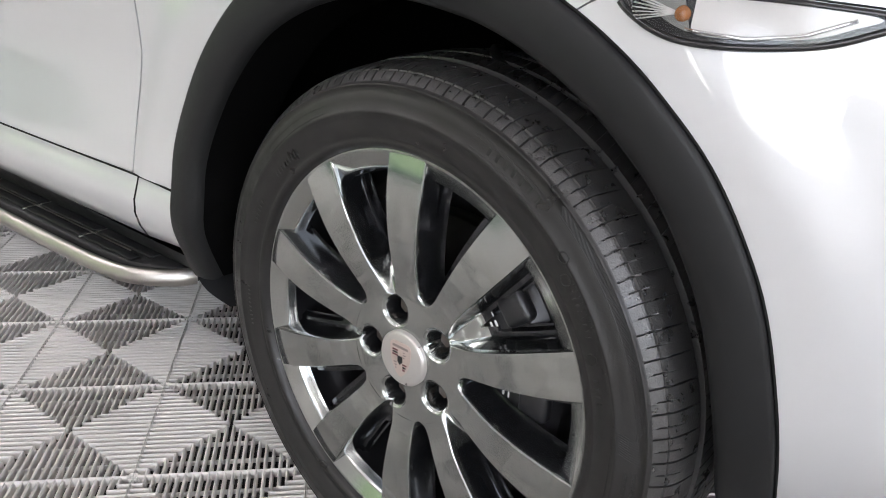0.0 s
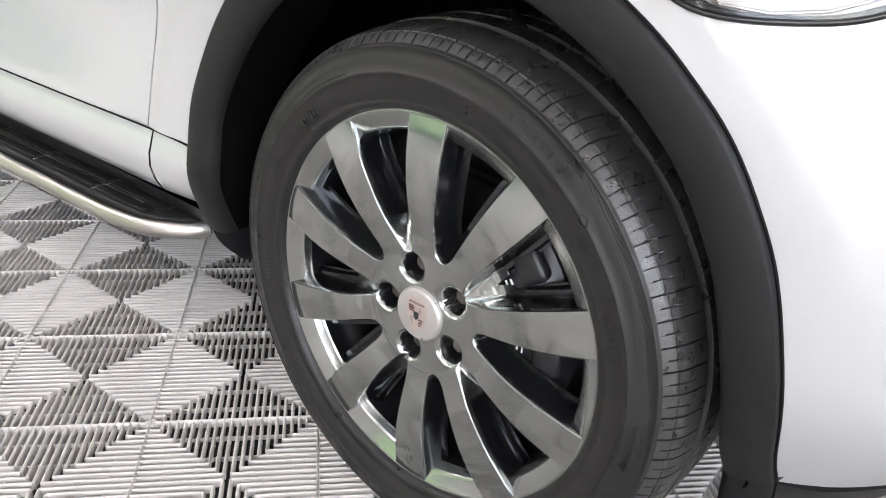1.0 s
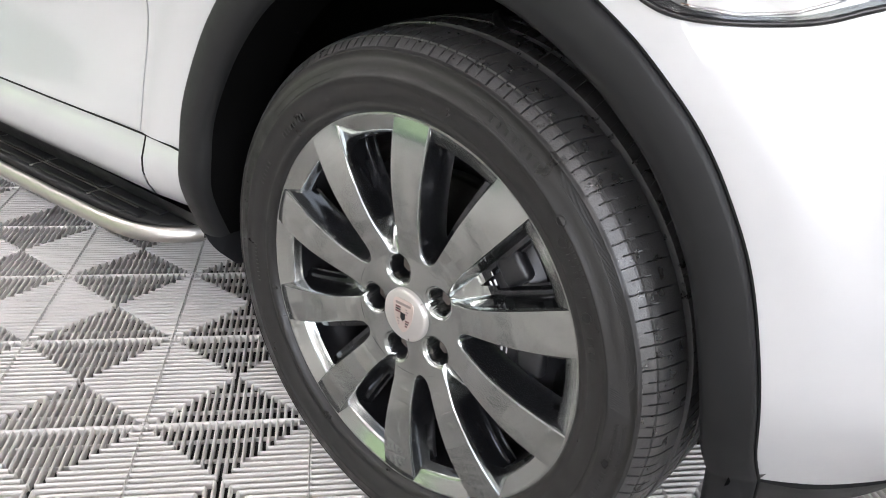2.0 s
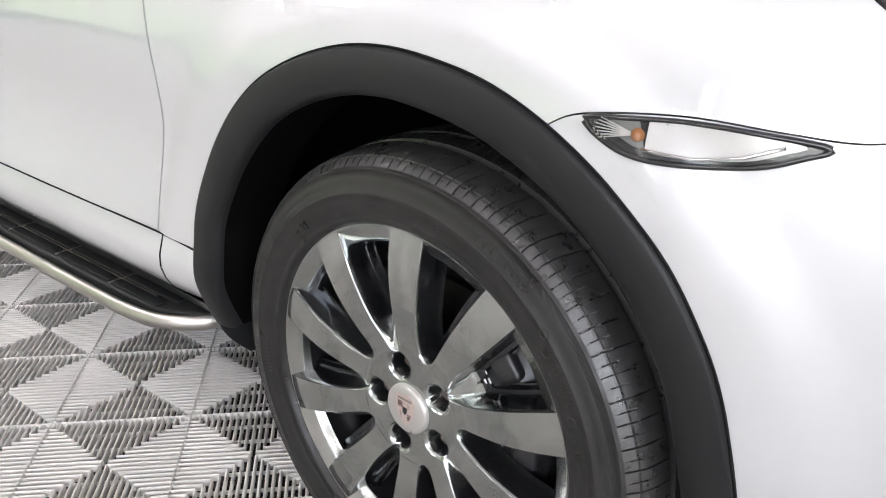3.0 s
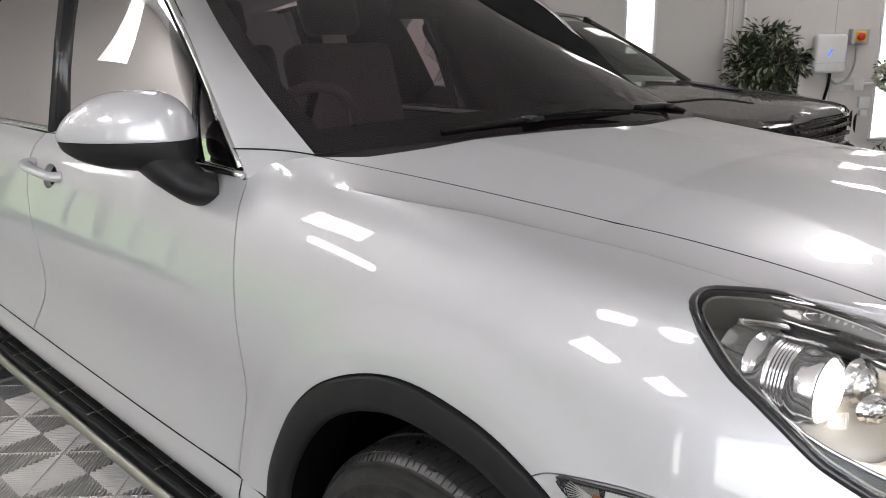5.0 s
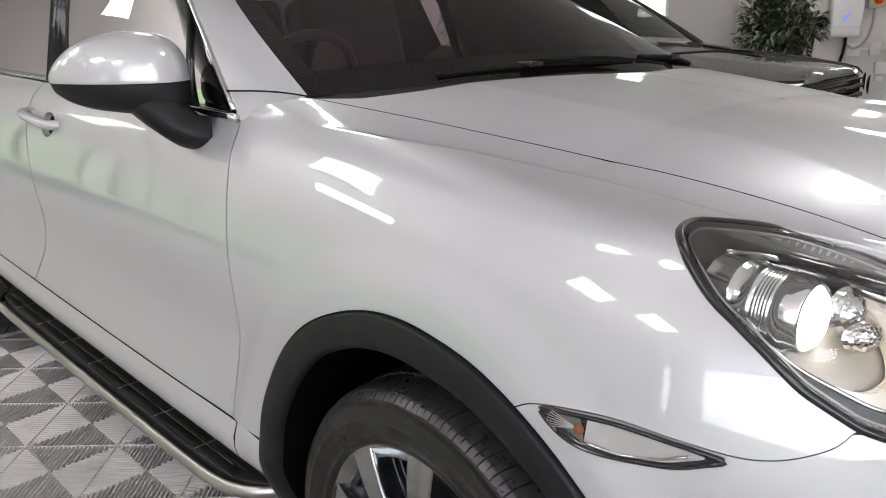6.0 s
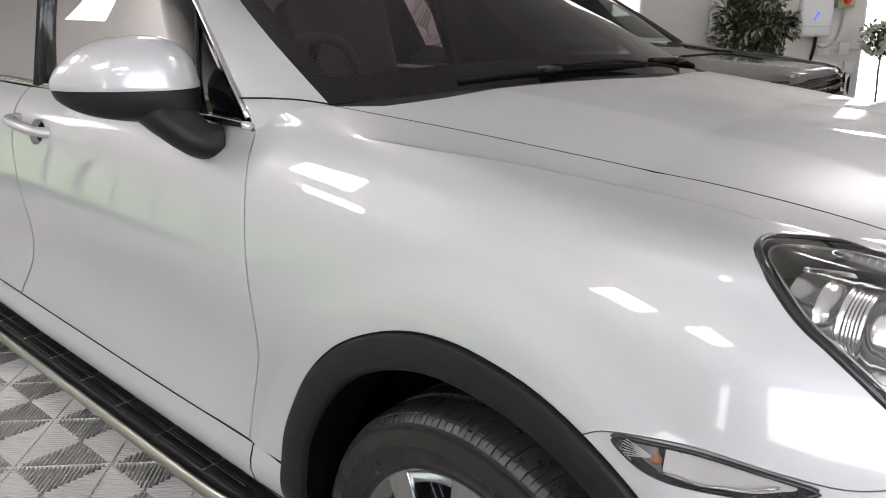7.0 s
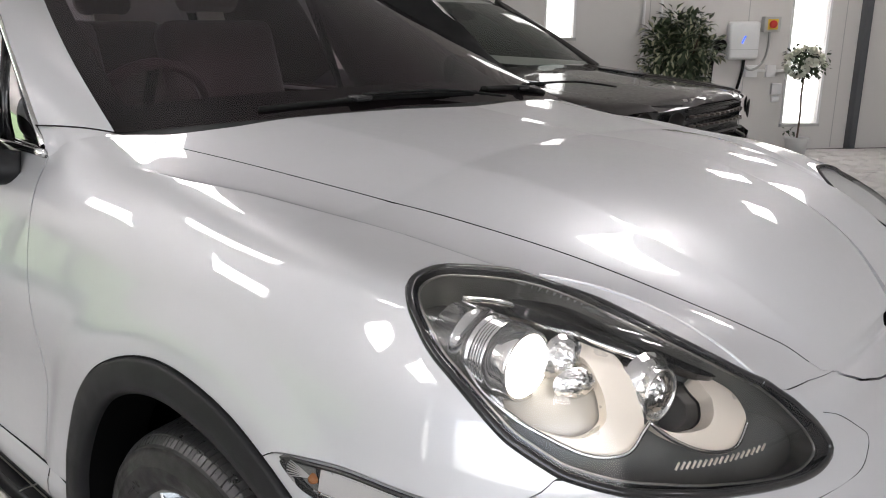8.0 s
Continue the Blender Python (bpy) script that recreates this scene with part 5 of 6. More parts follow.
piece("chrome_brow", *tube(smooth_line(brow, 6), .004, 6), REFLECTOR, lamp, "thin chrome brow over the bowls")
for line in ([(0.504, 5.98), (0.524, 5.70), (0.561, 5.37), (0.609, 5.11), (0.659, 4.91), (0.721, 4.71), (0.768, 4.78), (0.784, 5.17), (0.789, 5.37)], [(0.789, 5.37), (0.825, 5.09), (0.866, 4.90), (0.902, 4.95), (0.913, 5.72)]):
    piece("chrome_edge", *tube(smooth_line(skin([q[0] for q in line], [q[1] for q in line], -.026), 6), .003, 6), REFLECTOR, lamp, "thin chrome edge")
for i in range(17):
    u = .833 + .0068 * i
    a, b = skin([u, u + .004], [4.58 + .008 * i, 4.70 + .008 * i], -.03)
    piece("light_rib", *tube([a, (a + b) / 2, b], .0016, 5), LAMP_TAN, lamp)
for i in range(14):
    u = .528 + .0048 * i
    a, b = skin([u + .020, u], [5.50 - .042 * i, 5.98 - .05 * i], -.044)
    piece("ribbed_wall", *tube([a, (a + b) / 2, b], .0022, 5), SILVER, lamp)
# far headlight
far_lamp = piece("headlight", *mirrored(*sheet([tuple(q) for q in LAMP], np.arange(.34, 1.02, .02), np.arange(4, 7.7, .1), lambda u, s: skin(u, s, -.012), 0)[:2]), GREY_PLASTIC, car, "clear headlight in a grey housing")
far_cover = piece("lamp_cover", *mirrored(*sheet([tuple(q) for q in LAMP], np.arange(.34, 1.02, .02), np.arange(4, 7.7, .1), lambda u, s: skin(u, s, .001), 0)[:2]), CLEAR, far_lamp)
far_cover.visible_shadow = False
piece("lamp_seal", *mirrored(*(lambda vf: (vf[0], [list(q) for q in vf[1]]))(tube(skin([q[0] for q in LAMP], [q[1] for q in LAMP], -.002), .0062, 8, closed=True))), BLACK, far_lamp)
# joint between wing and windscreen pillar
piece("pillar_joint", *tube(smooth_line([(-.498, .170, 1.165), (-.545, .143, 1.1715), (-.61, .118, 1.173), (-.698, .104, 1.169)], 6), .0018, 6), SEAL, car)
# seams where the headlight meets wing and bonnet: slim bright lip on the bonnet side
piece("bonnet_lip", *tube(smooth_line(skin([.40, .47, .57, .69, .80, .885], [7.62, 7.72, 7.72, 7.62, 7.42, 7.02], .0005), 8), .0028, 6), PAINT, car)
# small bumper lines
piece("washer_cover", *tube(smooth_line(skin([.995, 1.02, 1.045, 1.052, 1.045, 1.025, .975, .94], [5.35, 4.92, 4.30, 4.05, 3.86, 3.72, 3.76, 3.84], -.0002), 8), .0007, 5), BLACK, car, "thin seam of the headlight washer cover")

# ---- wipers ----
for pts, w in (([(-.432, .46, 1.190), (-.405, .595, 1.195), (-.385, .71, 1.198), (-.372, .81, 1.197), (-.366, .95, 1.193), (-.385, 1.12, 1.187)], .0075), ([(-.40, 1.18, 1.192), (-.45, 1.42, 1.178), (-.49, 1.60, 1.150)], .009)):
    wiper = piece("wiper", *tube(smooth_line(pts, 8), w, 8, flat=.8), SEAL, car, "black windscreen wiper")
    mid_p = pts[2] if len(pts) > 4 else pts[1]
    part("wiper_joint", box(mid_p[0] - .018, mid_p[0] + .022, mid_p[1] - .03, mid_p[1] + .02, mid_p[2] - .006, mid_p[2] + .010, .005), BLACK, wiper)
    piece("wiper_arm", *tube(smooth_line([(mid_p[0] + .01, mid_p[1], mid_p[2] + .010), (mid_p[0] + .03, mid_p[1] + .25, mid_p[2] + .006), (mid_p[0] + .05, mid_p[1] + .48, mid_p[2] - .022)], 6), .007, 8, flat=.5), SEAL, wiper)
# suspension parts in the bay
piece("damper", *tube([(.02, .30, .80), (.03, .29, .70), (.04, .28, .55)], .032, 12), CALIPER, car, "dusty damper over the wheel")
piece("wishbone", *tube(smooth_line([(.10, .14, .735), (.07, .22, .745), (.02, .34, .76), (-.05, .48, .75)], 5), .022, 10), BOLT, car, "dusty upper wishbone")
piece("brake_hose", *tube(smooth_line([(.07, .10, .74), (.03, .12, .76), (-.01, .2, .75), (0, .3, .70)], 5), .006, 8), SEAL, car)
for x, z in ((-.413, .54), (-.335, .69), (.33, .70)):
    piece("liner_clip", *(lambda vf: ([(px + x, py + .055, pz + z) for px, py, pz in vf[0]], vf[1]))(lathe([(.0005, -.004), (.006, -.003), (.008, .002)], 14)), CLADDING, car)

# ---- the hall ----
TURN = 46.3
HALL = pose(0, 0, 0, 0, 0, TURN)
A, N = Vector((math.cos(radians(TURN)), math.sin(radians(TURN)), 0)), Vector((-math.sin(radians(TURN)), math.cos(radians(TURN)), 0))
BACK, FRONT, LEFT, RIGHT, HIGH = 7.5, -5.0, -6.2, 7.2, 3.2


def slab_part(name, x0, x1, y0, y1, z0, z1, mat, bevel=0.0, parent=None, label="", kind="structure", category=""):
    ob = part(name, box(x0, x1, y0, y1, z0, z1, bevel), mat, parent, label, bevel > 0, HALL if parent is None else None)
    if parent is None:
        tagged(ob, category=category, kind=kind)
    return ob


slab_part("floor", LEFT - .3, RIGHT + .3, FRONT - .3, BACK + .3, -.2, -.016, SLAB, label="concrete floor under the tiles, near-black for the shade in their gaps")
slab_part("ceiling", LEFT - .3, RIGHT + .3, FRONT - .3, BACK + .3, HIGH, HIGH + .15, CEILING, label="pale ceiling sheets")
GATE = (-2.4, 4.4, 1.5)
for n0, n1, z0, z1 in ((FRONT, GATE[0], -.016, HIGH), (GATE[1], BACK, -.016, HIGH)):
    slab_part("wall_west", LEFT - .2, LEFT, n0, n1, z0, z1, WALL, label="white clad wall")
for n0, n1, z0, z1 in ((GATE[0], 3.66, GATE[2], HIGH), (4.06, GATE[1], GATE[2], HIGH), (3.66, 4.06, GATE[2], 2.28)):
    slab_part("wall_west", LEFT - .2, LEFT, n0, n1, z0, z1, WALL, label="white clad wall")
slab_part("window_3", LEFT - .14, LEFT - .12, 3.66, 4.06, 2.28, HIGH, DAY, label="bright frosted window pane")
slab_part("ground", -400, LEFT - .2, -400, 400, -.2, -.016, LAWN, label="green lawn outside the open gate")
hb = bmesh.new()
for i in range(90):
    box(LEFT - 9.5 + random.uniform(-.3, .3), LEFT - 8.2 + random.uniform(-.3, .3), -14 + i * .36, -14 + i * .36 + .5, -.016, 3.6 + random.uniform(-.4, .4), 0, 1, hb)
hedge = tagged(part("hedge", hb, HEDGE, None, "clipped green hedge outside the gate", False, HALL), category="hedge")
slab_part("wall_east", RIGHT, RIGHT + .2, FRONT, BACK, -.016, HIGH, WALL, label="white clad wall")


def windowed(name, y0, y1, pane_y, windows):
    x = LEFT - .2
    for x0, x1, z0, z1 in sorted(windows) + [(RIGHT + .2, 0, 0, 0)]:
        slab_part(name, x, x0, y0, y1, -.016, HIGH, WALL, label="white clad wall")
        if x1:
            slab_part(name, x0, x1, y0, y1, -.016, z0, WALL, label="white clad wall")
            slab_part(name, x0, x1, y0, y1, z1, HIGH, WALL, label="white clad wall")
            slab_part("window_1", x0, x1, pane_y, pane_y + .02, z0, z1, DAY, label="bright frosted window pane")
            for a, b, c, d in ((x0 - .025, x0, z0, z1), (x1, x1 + .025, z0, z1)):
                slab_part("trim", a, b, y0 - .012 if y0 > 0 else y1 - .05, y0 + .05 if y0 > 0 else y1 + .012, c, d, WHITE_PLASTIC, label="white window trim")
            slab_part("trim", x0 - .03, x1 + .03, y0 - .03 if y0 > 0 else y1 - .05, y0 + .05 if y0 > 0 else y1 + .03, z0 - .03, z0, GREY_PLASTIC, label="grey window sill")
            x = x1


windowed("wall_north", BACK, BACK + .2, BACK + .12, [(4.80, 5.20, .27, 2.6), (2.08, 2.37, 1.22, 2.6)])
DOORWAY = (-3.2, 3.9, .45, 3.1)
for x0, x1, z0, z1 in ((LEFT - .2, -5.3, -.016, HIGH), (-5.3, -4.8, -.016, .3), (-5.3, -4.8, 2.6, HIGH), (-4.8, DOORWAY[0], -.016, HIGH), (DOORWAY[1], RIGHT + .2, -.016, HIGH), (DOORWAY[0], DOORWAY[1], DOORWAY[3], HIGH), (DOORWAY[0], DOORWAY[1], -.016, DOORWAY[2])):
    slab_part("wall_south", x0, x1, FRONT - .2, FRONT, z0, z1, WALL, label="white clad wall")
slab_part("window_2", -5.3, -4.8, FRONT - .14, FRONT - .12, .3, 2.6, DAY, label="bright frosted window pane")
door_light = bpy.data.lights.new("window_daylight", "AREA")
door_light.shape, door_light.size, door_light.size_y, door_light.energy, door_light.color = "RECTANGLE", DOORWAY[1] - DOORWAY[0], DOORWAY[3] - DOORWAY[2], DOOR_POWER, (1, .95, .96)
door_ob = new("window_daylight", door_light)
DOOR_MID = (DOORWAY[2] + DOORWAY[3]) / 2
door_ob.matrix_basis = HALL @ look(((DOORWAY[0] + DOORWAY[1]) / 2, FRONT - .1, DOOR_MID), ((DOORWAY[0] + DOORWAY[1]) / 2, 0, DOOR_MID))
slab_part("pavement", LEFT - .2, 400, -400, FRONT - .2, -.2, -.018, SLAB_OUT, label="grey concrete yard outside the wide window")
led = part("ceiling_light", box(-.33, .33, -.33, .33, -.025, .0, .004), WHITE_PLASTIC, None, "square white LED ceiling panel", False)
part("light_diffuser", box(-.30, .30, -.30, .30, -.030, -.0255, .001), LED, led, "glowing white diffuser", False)
tagged(led, category="ceiling light", group="ceiling lights")
# Unseen panels at (4.6, 6.1) and (1.3, -3.3) are added only for light.
led.matrix_basis = HALL @ pose(4.6, 6.1, HIGH)
for a, n in ((1.5, .5), (-1.2, 3.0), (-4.65, 1.2), (-3.35, 1.4), (-5.3, 2.6), (-2.9, -1.0), (-2.35, -2.1), (4.3, 3.7), (1.3, -3.3), (4.6, -1.2), (-2.0, 6.0)):
    copy_thing(led, HALL @ pose(a, n, HIGH))

# ---- floor tiles ----
S = .295
o = Vector((-.914, -.135, 0))
oa, on = o.dot(A), o.dot(N)


def tile_mesh(ribs=22):
    verts, faces = [], []
    h, d = S / 2 - .0005, .0155

    def bar(p, q, side, w):
        """A rib between p and q, w wide."""
        p, q, side = np.array(p), np.array(q), np.array(side)
        b = len(verts)
        for e in (p, q):
            verts.extend([(*(e - side * w), -d), (*(e - side * w), -.0048), (*(e - side * w * .70), -.0014), (*e, 0), (*(e + side * w * .70), -.0014), (*(e + side * w), -.0048), (*(e + side * w), -d)])
        for k in range(6):
            faces.append((b + k, b + k + 1, b + k + 8, b + k + 7))
        faces.append(tuple(b + k for k in range(7))[::-1])
        faces.append(tuple(b + 7 + k for k in range(7)))

    for i in range(ribs):
        t = -h + (i + .5) * 2 * h / ribs
        w = h / ribs * .47
        r = abs(t)
        for sg in (-1, 1):
            bar((sg * (r + .0008), t), (sg * h, t), (0, 1), w)
            bar((t, sg * (r + .0008)), (t, sg * h), (1, 0), w)
    for sg in (-1, 1):
        bar((-h, sg * (h - .0012)), (h, sg * (h - .0012)), (0, 1), .0014)
        bar((sg * (h - .0012), -h), (sg * (h - .0012), h), (1, 0), .0014)
    for t in (-.72, -.36, .36, .72):
        for sg in (-1, 1):
            r = abs(t * h)
            b = len(verts)
            for p, q, side in (((sg * r, -r), (sg * r, r), (1, 0)), ((-r, sg * r), (r, sg * r), (0, 1))):
                if t > 0:
                    p, q, side = np.array(p), np.array(q), np.array(side)
                    b = len(verts)
                    for e in (p, q):
                        verts.extend([(*(e - side * .0010), -d), (*(e - side * .0010), -.0065), (*(e + side * .0010), -.0065), (*(e + side * .0010), -d)])
                    faces.extend([(b, b + 1, b + 5, b + 4), (b + 1, b + 2, b + 6, b + 5), (b + 2, b + 3, b + 7, b + 6)])
    return verts, faces


tv, tf = tile_mesh()
tile_data = mesh_of("floor_tile", tv, tf, TILE, False)
tiles = empty("tile_floor", "grey ribbed interlocking plastic floor tiles", "floor", kind="structure")
grid = [(i, j) for i in range(-22, 24) for j in range(-18, 26)]
near, rest = [], []
for i, j in grid:
    a, n = oa + (i + .5) * S, on + (j + .5) * S
    if LEFT + .1 < a < RIGHT - .1 and FRONT + .1 < n < BACK - .1:
        p = A * a + N * n
        ((near if -2.6 < p.x < .9 and -.9 < p.y < .9 else rest)).append((a, n))
for a, n in near[:300]:
    ob = new("floor_tile", tile_data)
    ob.parent = tiles
    ob.matrix_basis = HALL @ pose(a, n, 0)
base_v = np.array(tv)
coarse = [f for f in tf if len(f) == 4]
tops = [f for f in coarse if max(tv[v][2] for v in f) > -.006]
used = sorted({v for f in tops for v in f})
remap = {v: i for i, v in enumerate(used)}
small, small_f = base_v[used], np.array([[remap[v] for v in f] for f in tops])
rest += near[300:]
many = np.concatenate([small + np.array((a, n, 0)) for a, n in rest])
many_f = np.concatenate([small_f + i * len(small) for i in range(len(rest))])
far = piece("far_floor_tiles", many, many_f.tolist(), TILE, None, "grey ribbed plastic floor tiles further off", False, HALL)
tagged(far, category="floor tiles", kind="stuff")

# ---- black car behind ----
RX, RY = -.95, 3.87
other = empty("car", "parked black SUV with a slatted grille beside the white wall", "car", pose(RX, RY, 0))


def loft(rows, mat, name, parent, label="", both=True):
    """Stations of (y, z) lines along x."""
    verts, faces = [], []
    k = None
    for x, line in rows:
        s = smooth_line([(q[0], q[1]) for q in line], 5)
        k = len(s)
        verts += [(x + (line[0][2] if len(line[0]) > 2 else 0), -y, z) for y, z in s]
    for i in range(len(rows) - 1):
        for j in range(k - 1):
            faces.append((i * k + j, i * k + j + 1, (i + 1) * k + j + 1, (i + 1) * k + j))
    piece(name, verts, faces, mat, parent, label)
    if both:
        piece(name, [(x, -y, z) for x, y, z in verts], [f[::-1] for f in faces], mat, parent, label)


def side_row(w, top, sill):
    return [(w - .05, sill), (w, .45), (w + .01, .70), (w - .02, .88), (w - .07, top - .04)]


loft([(-.10, side_row(.86, .95, .28)), (-.35, side_row(.93, .985, .25)), (-.8, side_row(.95, 1.02, .25)), (-1.2, side_row(.95, 1.06, .25)), (-2.4, side_row(.95, 1.10, .25)), (-3.6, side_row(.94, 1.14, .25)), (-4.2, side_row(.90, 1.14, .3))], DARK_PAINT, "body_side", other)


def hood_row(w, z):
    return [(w, z - .012), (w - .045, z + .010), (w - .20, z + .018), (w - .23, z + .010), (w - .5, z + .026), (.2, z + .035), (0, z + .036)]


loft([(-.02, hood_row(.78, .905)), (-.05, hood_row(.80, .935)), (-.12, hood_row(.83, .95)), (-.35, hood_row(.87, .975)), (-.7, hood_row(.885, 1.005)), (-1.0, hood_row(.885, 1.035)), (-1.22, hood_row(.88, 1.06))], DARK_PAINT, "bonnet", other)
for y in (-.60, .60):
    part("bonnet_vent", box(-1.05, -.70, y - .035, y + .035, 1.03, 1.048, .008), BLACK, other, "black bonnet vent", True, pose(0, 0, 0, 0, 5, 0) @ pose(-.08, 0, -.075))
g_base = [(-1.22, -.80, 1.07), (-1.14, -.5, 1.09), (-1.10, 0, 1.10), (-1.14, .5, 1.09), (-1.22, .80, 1.07)]
g_top = [(-2.02, -.62, 1.52), (-1.96, -.4, 1.545), (-1.93, 0, 1.555), (-1.96, .4, 1.545), (-2.02, .62, 1.52)]
OTHER_GLASS = glass("green_screen_glass", (.55, .62, .57))
ob = piece("windscreen", *ruled(g_base, g_top, m=6, bow=.03), OTHER_GLASS, other, "greenish windscreen")
ob.visible_shadow = False
for sg in (-1, 1):
    piece("windscreen_pillar", *tube(smooth_line([(-1.20, sg * .83, 1.06), (-1.6, sg * .745, 1.30), (-2.02, sg * .65, 1.53)], 6), .035, 8, flat=.6), DARK_PAINT, other)
    ob = piece("side_window", *ruled([(-1.3, sg * .87, 1.09), (-2.5, sg * .88, 1.12), (-3.9, sg * .85, 1.14)], [(-2.0, sg * .68, 1.51), (-2.8, sg * .67, 1.545), (-3.7, sg * .66, 1.50)], m=4, bow=.02, out=(0, sg, 0)), SIDE_GLASS, other, "dark side windows")
piece("roof", *ruled([(-1.95, -.64, 1.535), (-2.8, -.66, 1.57), (-4.1, -.64, 1.52)], [(-1.95, .64, 1.535), (-2.8, .66, 1.57), (-4.1, .64, 1.52)], m=6, bow=.045), DARK_PAINT, other)
piece("tailgate", *ruled([(-4.2, -.85, .4), (-4.25, 0, .4), (-4.2, .85, .4)], [(-4.1, -.62, 1.52), (-4.15, 0, 1.54), (-4.1, .62, 1.52)], m=4, bow=.05, out=(-1, 0, 0)), DARK_PAINT, other)
piece("dashboard", *ruled([(-1.25, -.78, 1.05), (-1.25, .78, 1.05)], [(-1.9, -.78, 1.02), (-1.9, .78, 1.02)], m=2), CABIN, other)
part("rear_view_mirror", box(-.015, .015, -.11, .11, -.035, .035, .012), BLACK, other, "", True, pose(-1.80, 0, 1.42))
part("camera_pod", box(-.05, .03, -.05, .05, -.03, .03, .012), BLACK, other, "", True, pose(-1.86, 0, 1.47))
for sx, sy in ((-2.35, .42), (-2.35, -.42)):
    part("seat_back", box(-.09, .09, -.25, .25, 0, .62, .06, 3), LEATHER, other, "", True, pose(sx, sy, .72, 0, -14, 0))
    part("head_restraint", box(-.05, .05, -.13, .13, .66, .84, .04, 3), LEATHER, other, "", True, pose(sx, sy, .72, 0, -14, 0))
# front: grille, lamps, bumper
part("grille_back", box(-.10, -.02, -.38, .38, .72, .935, .02), BLACK, other)
for i, z in enumerate((.765, .815, .865, .91)):
    part("grille_slat", box(-.045, .012 - .006 * i, -.36, .36, z - .009, z + .009, .005), BLACK, other, "slim black grille slat")
    for j in range(11):
        if i in (1, 2):
            part("grille_tooth", box(-.02, .010, -.32 + j * .064 - .012, -.32 + j * .064 + .012, z + .006, z + .020, .004), BOLT, other)
for sg in (-1, 1):
    h = piece("headlight", *ruled([(-.02, sg * .38, .775), (-.05, sg * .62, .77), (-.16, sg * .81, .785), (-.40, sg * .925, .84)], [(-.03, sg * .38, .945), (-.06, sg * .62, .95), (-.17, sg * .82, .955), (-.44, sg * .935, .955)], m=5, bow=.012, out=(.7, sg * .4, 0)), BLACK, other, "dark headlight with clear bowls")
    for y, z, r in ((.49, .86, .058), (.68, .865, .055)):
        piece("lamp_bowl", *(lambda vf: ([(py * -1 + (.012 if y < .6 else -.012), px + sg * y, pz + z) for px, py, pz in vf[0]], vf[1]))(lathe([(r, -.012), (r * .95, -.008), (r * .7, .0), (r * .3, .004), (.001, .005)], 12)), DISC, h, "dark lamp bowl")
    piece("chrome_streak", *tube(smooth_line([(-.12, sg * .785, .885), (-.25, sg * .885, .888), (-.40, sg * .94, .893)], 5), .010, 6), CHROME, h)
    piece("lower_chrome", *tube(smooth_line([(.01, sg * .50, .69), (-.02, sg * .66, .68), (-.10, sg * .82, .70)], 5), .012, 6), SATIN, other)
loft([(.0, [(.90, .30), (.92, .45), (.86, .56), (.80, .66), (.78, .71)]), (.03, [(.70, .26), (.72, .42), (.68, .56), (.62, .66), (.60, .71)]), (.05, [(.3, .24), (.3, .42), (.3, .56), (.3, .66), (.3, .70)]), (.055, [(0, .24), (0, .42), (0, .56), (0, .66), (0, .70)])], DARK_PAINT, "bumper", other)
loft([(-.30, [(.90, .30), (.95, .45), (.94, .56), (.93, .66), (.92, .74)]), (-.10, [(.90, .30), (.93, .45), (.90, .56), (.86, .66), (.84, .72)]), (.0, [(.90, .30), (.92, .45), (.86, .56), (.80, .66), (.78, .71)])], DARK_PAINT, "bumper_corner", other)
for j in range(10):
    part("bonnet_mark", box(-.008, .008, -.33 + j * .072 - .019, -.33 + j * .072 + .019, -.011, .011, .001), SATIN, other, "", False, pose(-.058, 0, .958, 0, 58, 0))
for x, y in ((-.85, -.94), (-.85, .94), (-3.5, -.94), (-3.5, .94)):
    w = piece("wheel", *(lambda vf: ([(px + x, py * (1 if y < 0 else -1) + y, pz + .36) for px, py, pz in vf[0]], vf[1]))(lathe([(.02, .0), (.22, .01), (.25, -.005), (.27, .0), (.34, -.005), (.36, .03), (.36, .22), (.2, .24)], 48)), RUBBER, other, "black tyre")

# round the nose: the middle stands further forward than the corners
done = set()
for ob in other.children_recursive:
    if ob.data is None or ob.data.name in done or ob.name.startswith("wheel"):
        continue
    done.add(ob.data.name)
    m = ob.matrix_basis.copy()
    back = m.inverted()
    for vertex in ob.data.vertices:
        q = m @ vertex.co
        if q.x > -.7:
            q.x += min(1, (q.x + .7) / .6) ** 2 * (.13 - .24 * (q.y / .9) ** 2)
            vertex.co = back @ q
# ---- things on and by the back wall ----
for a in (3.13, 3.32):
    tagged(part("wall_pipe", box(a - .012, a + .012, BACK - .03, BACK - .001, .0, HIGH, .008), WHITE_PLASTIC, None, "white conduit up the wall", True, HALL), category="conduit")
for i in range(12):
    a = LEFT + .6 + i * 1.1
    if not any(abs(a - c) < .3 for c in (5.0, 2.2)):
        slab_part("trim", a - .004, a + .004, BACK - .004, BACK - .0005, 0, HIGH, GREY_PLASTIC, label="thin joint between wall panels")
charger = part("wall_charger", box(4.06, 4.40, BACK - .11, BACK - .002, .98, 1.38, .035, 4), WHITE_PLASTIC, None, "white wall charger with a blue light", True, HALL)
tagged(charger, category="wall charger")
part("indicator", box(4.205, 4.225, BACK - .113, BACK - .1105, 1.15, 1.235, .001), BLUE, charger, "blue status light", False, pose(0, 0, 0))
part("lower_rim", box(4.075, 4.385, BACK - .113, BACK - .108, 1.085, 1.089, .001), GREY_PLASTIC, charger)
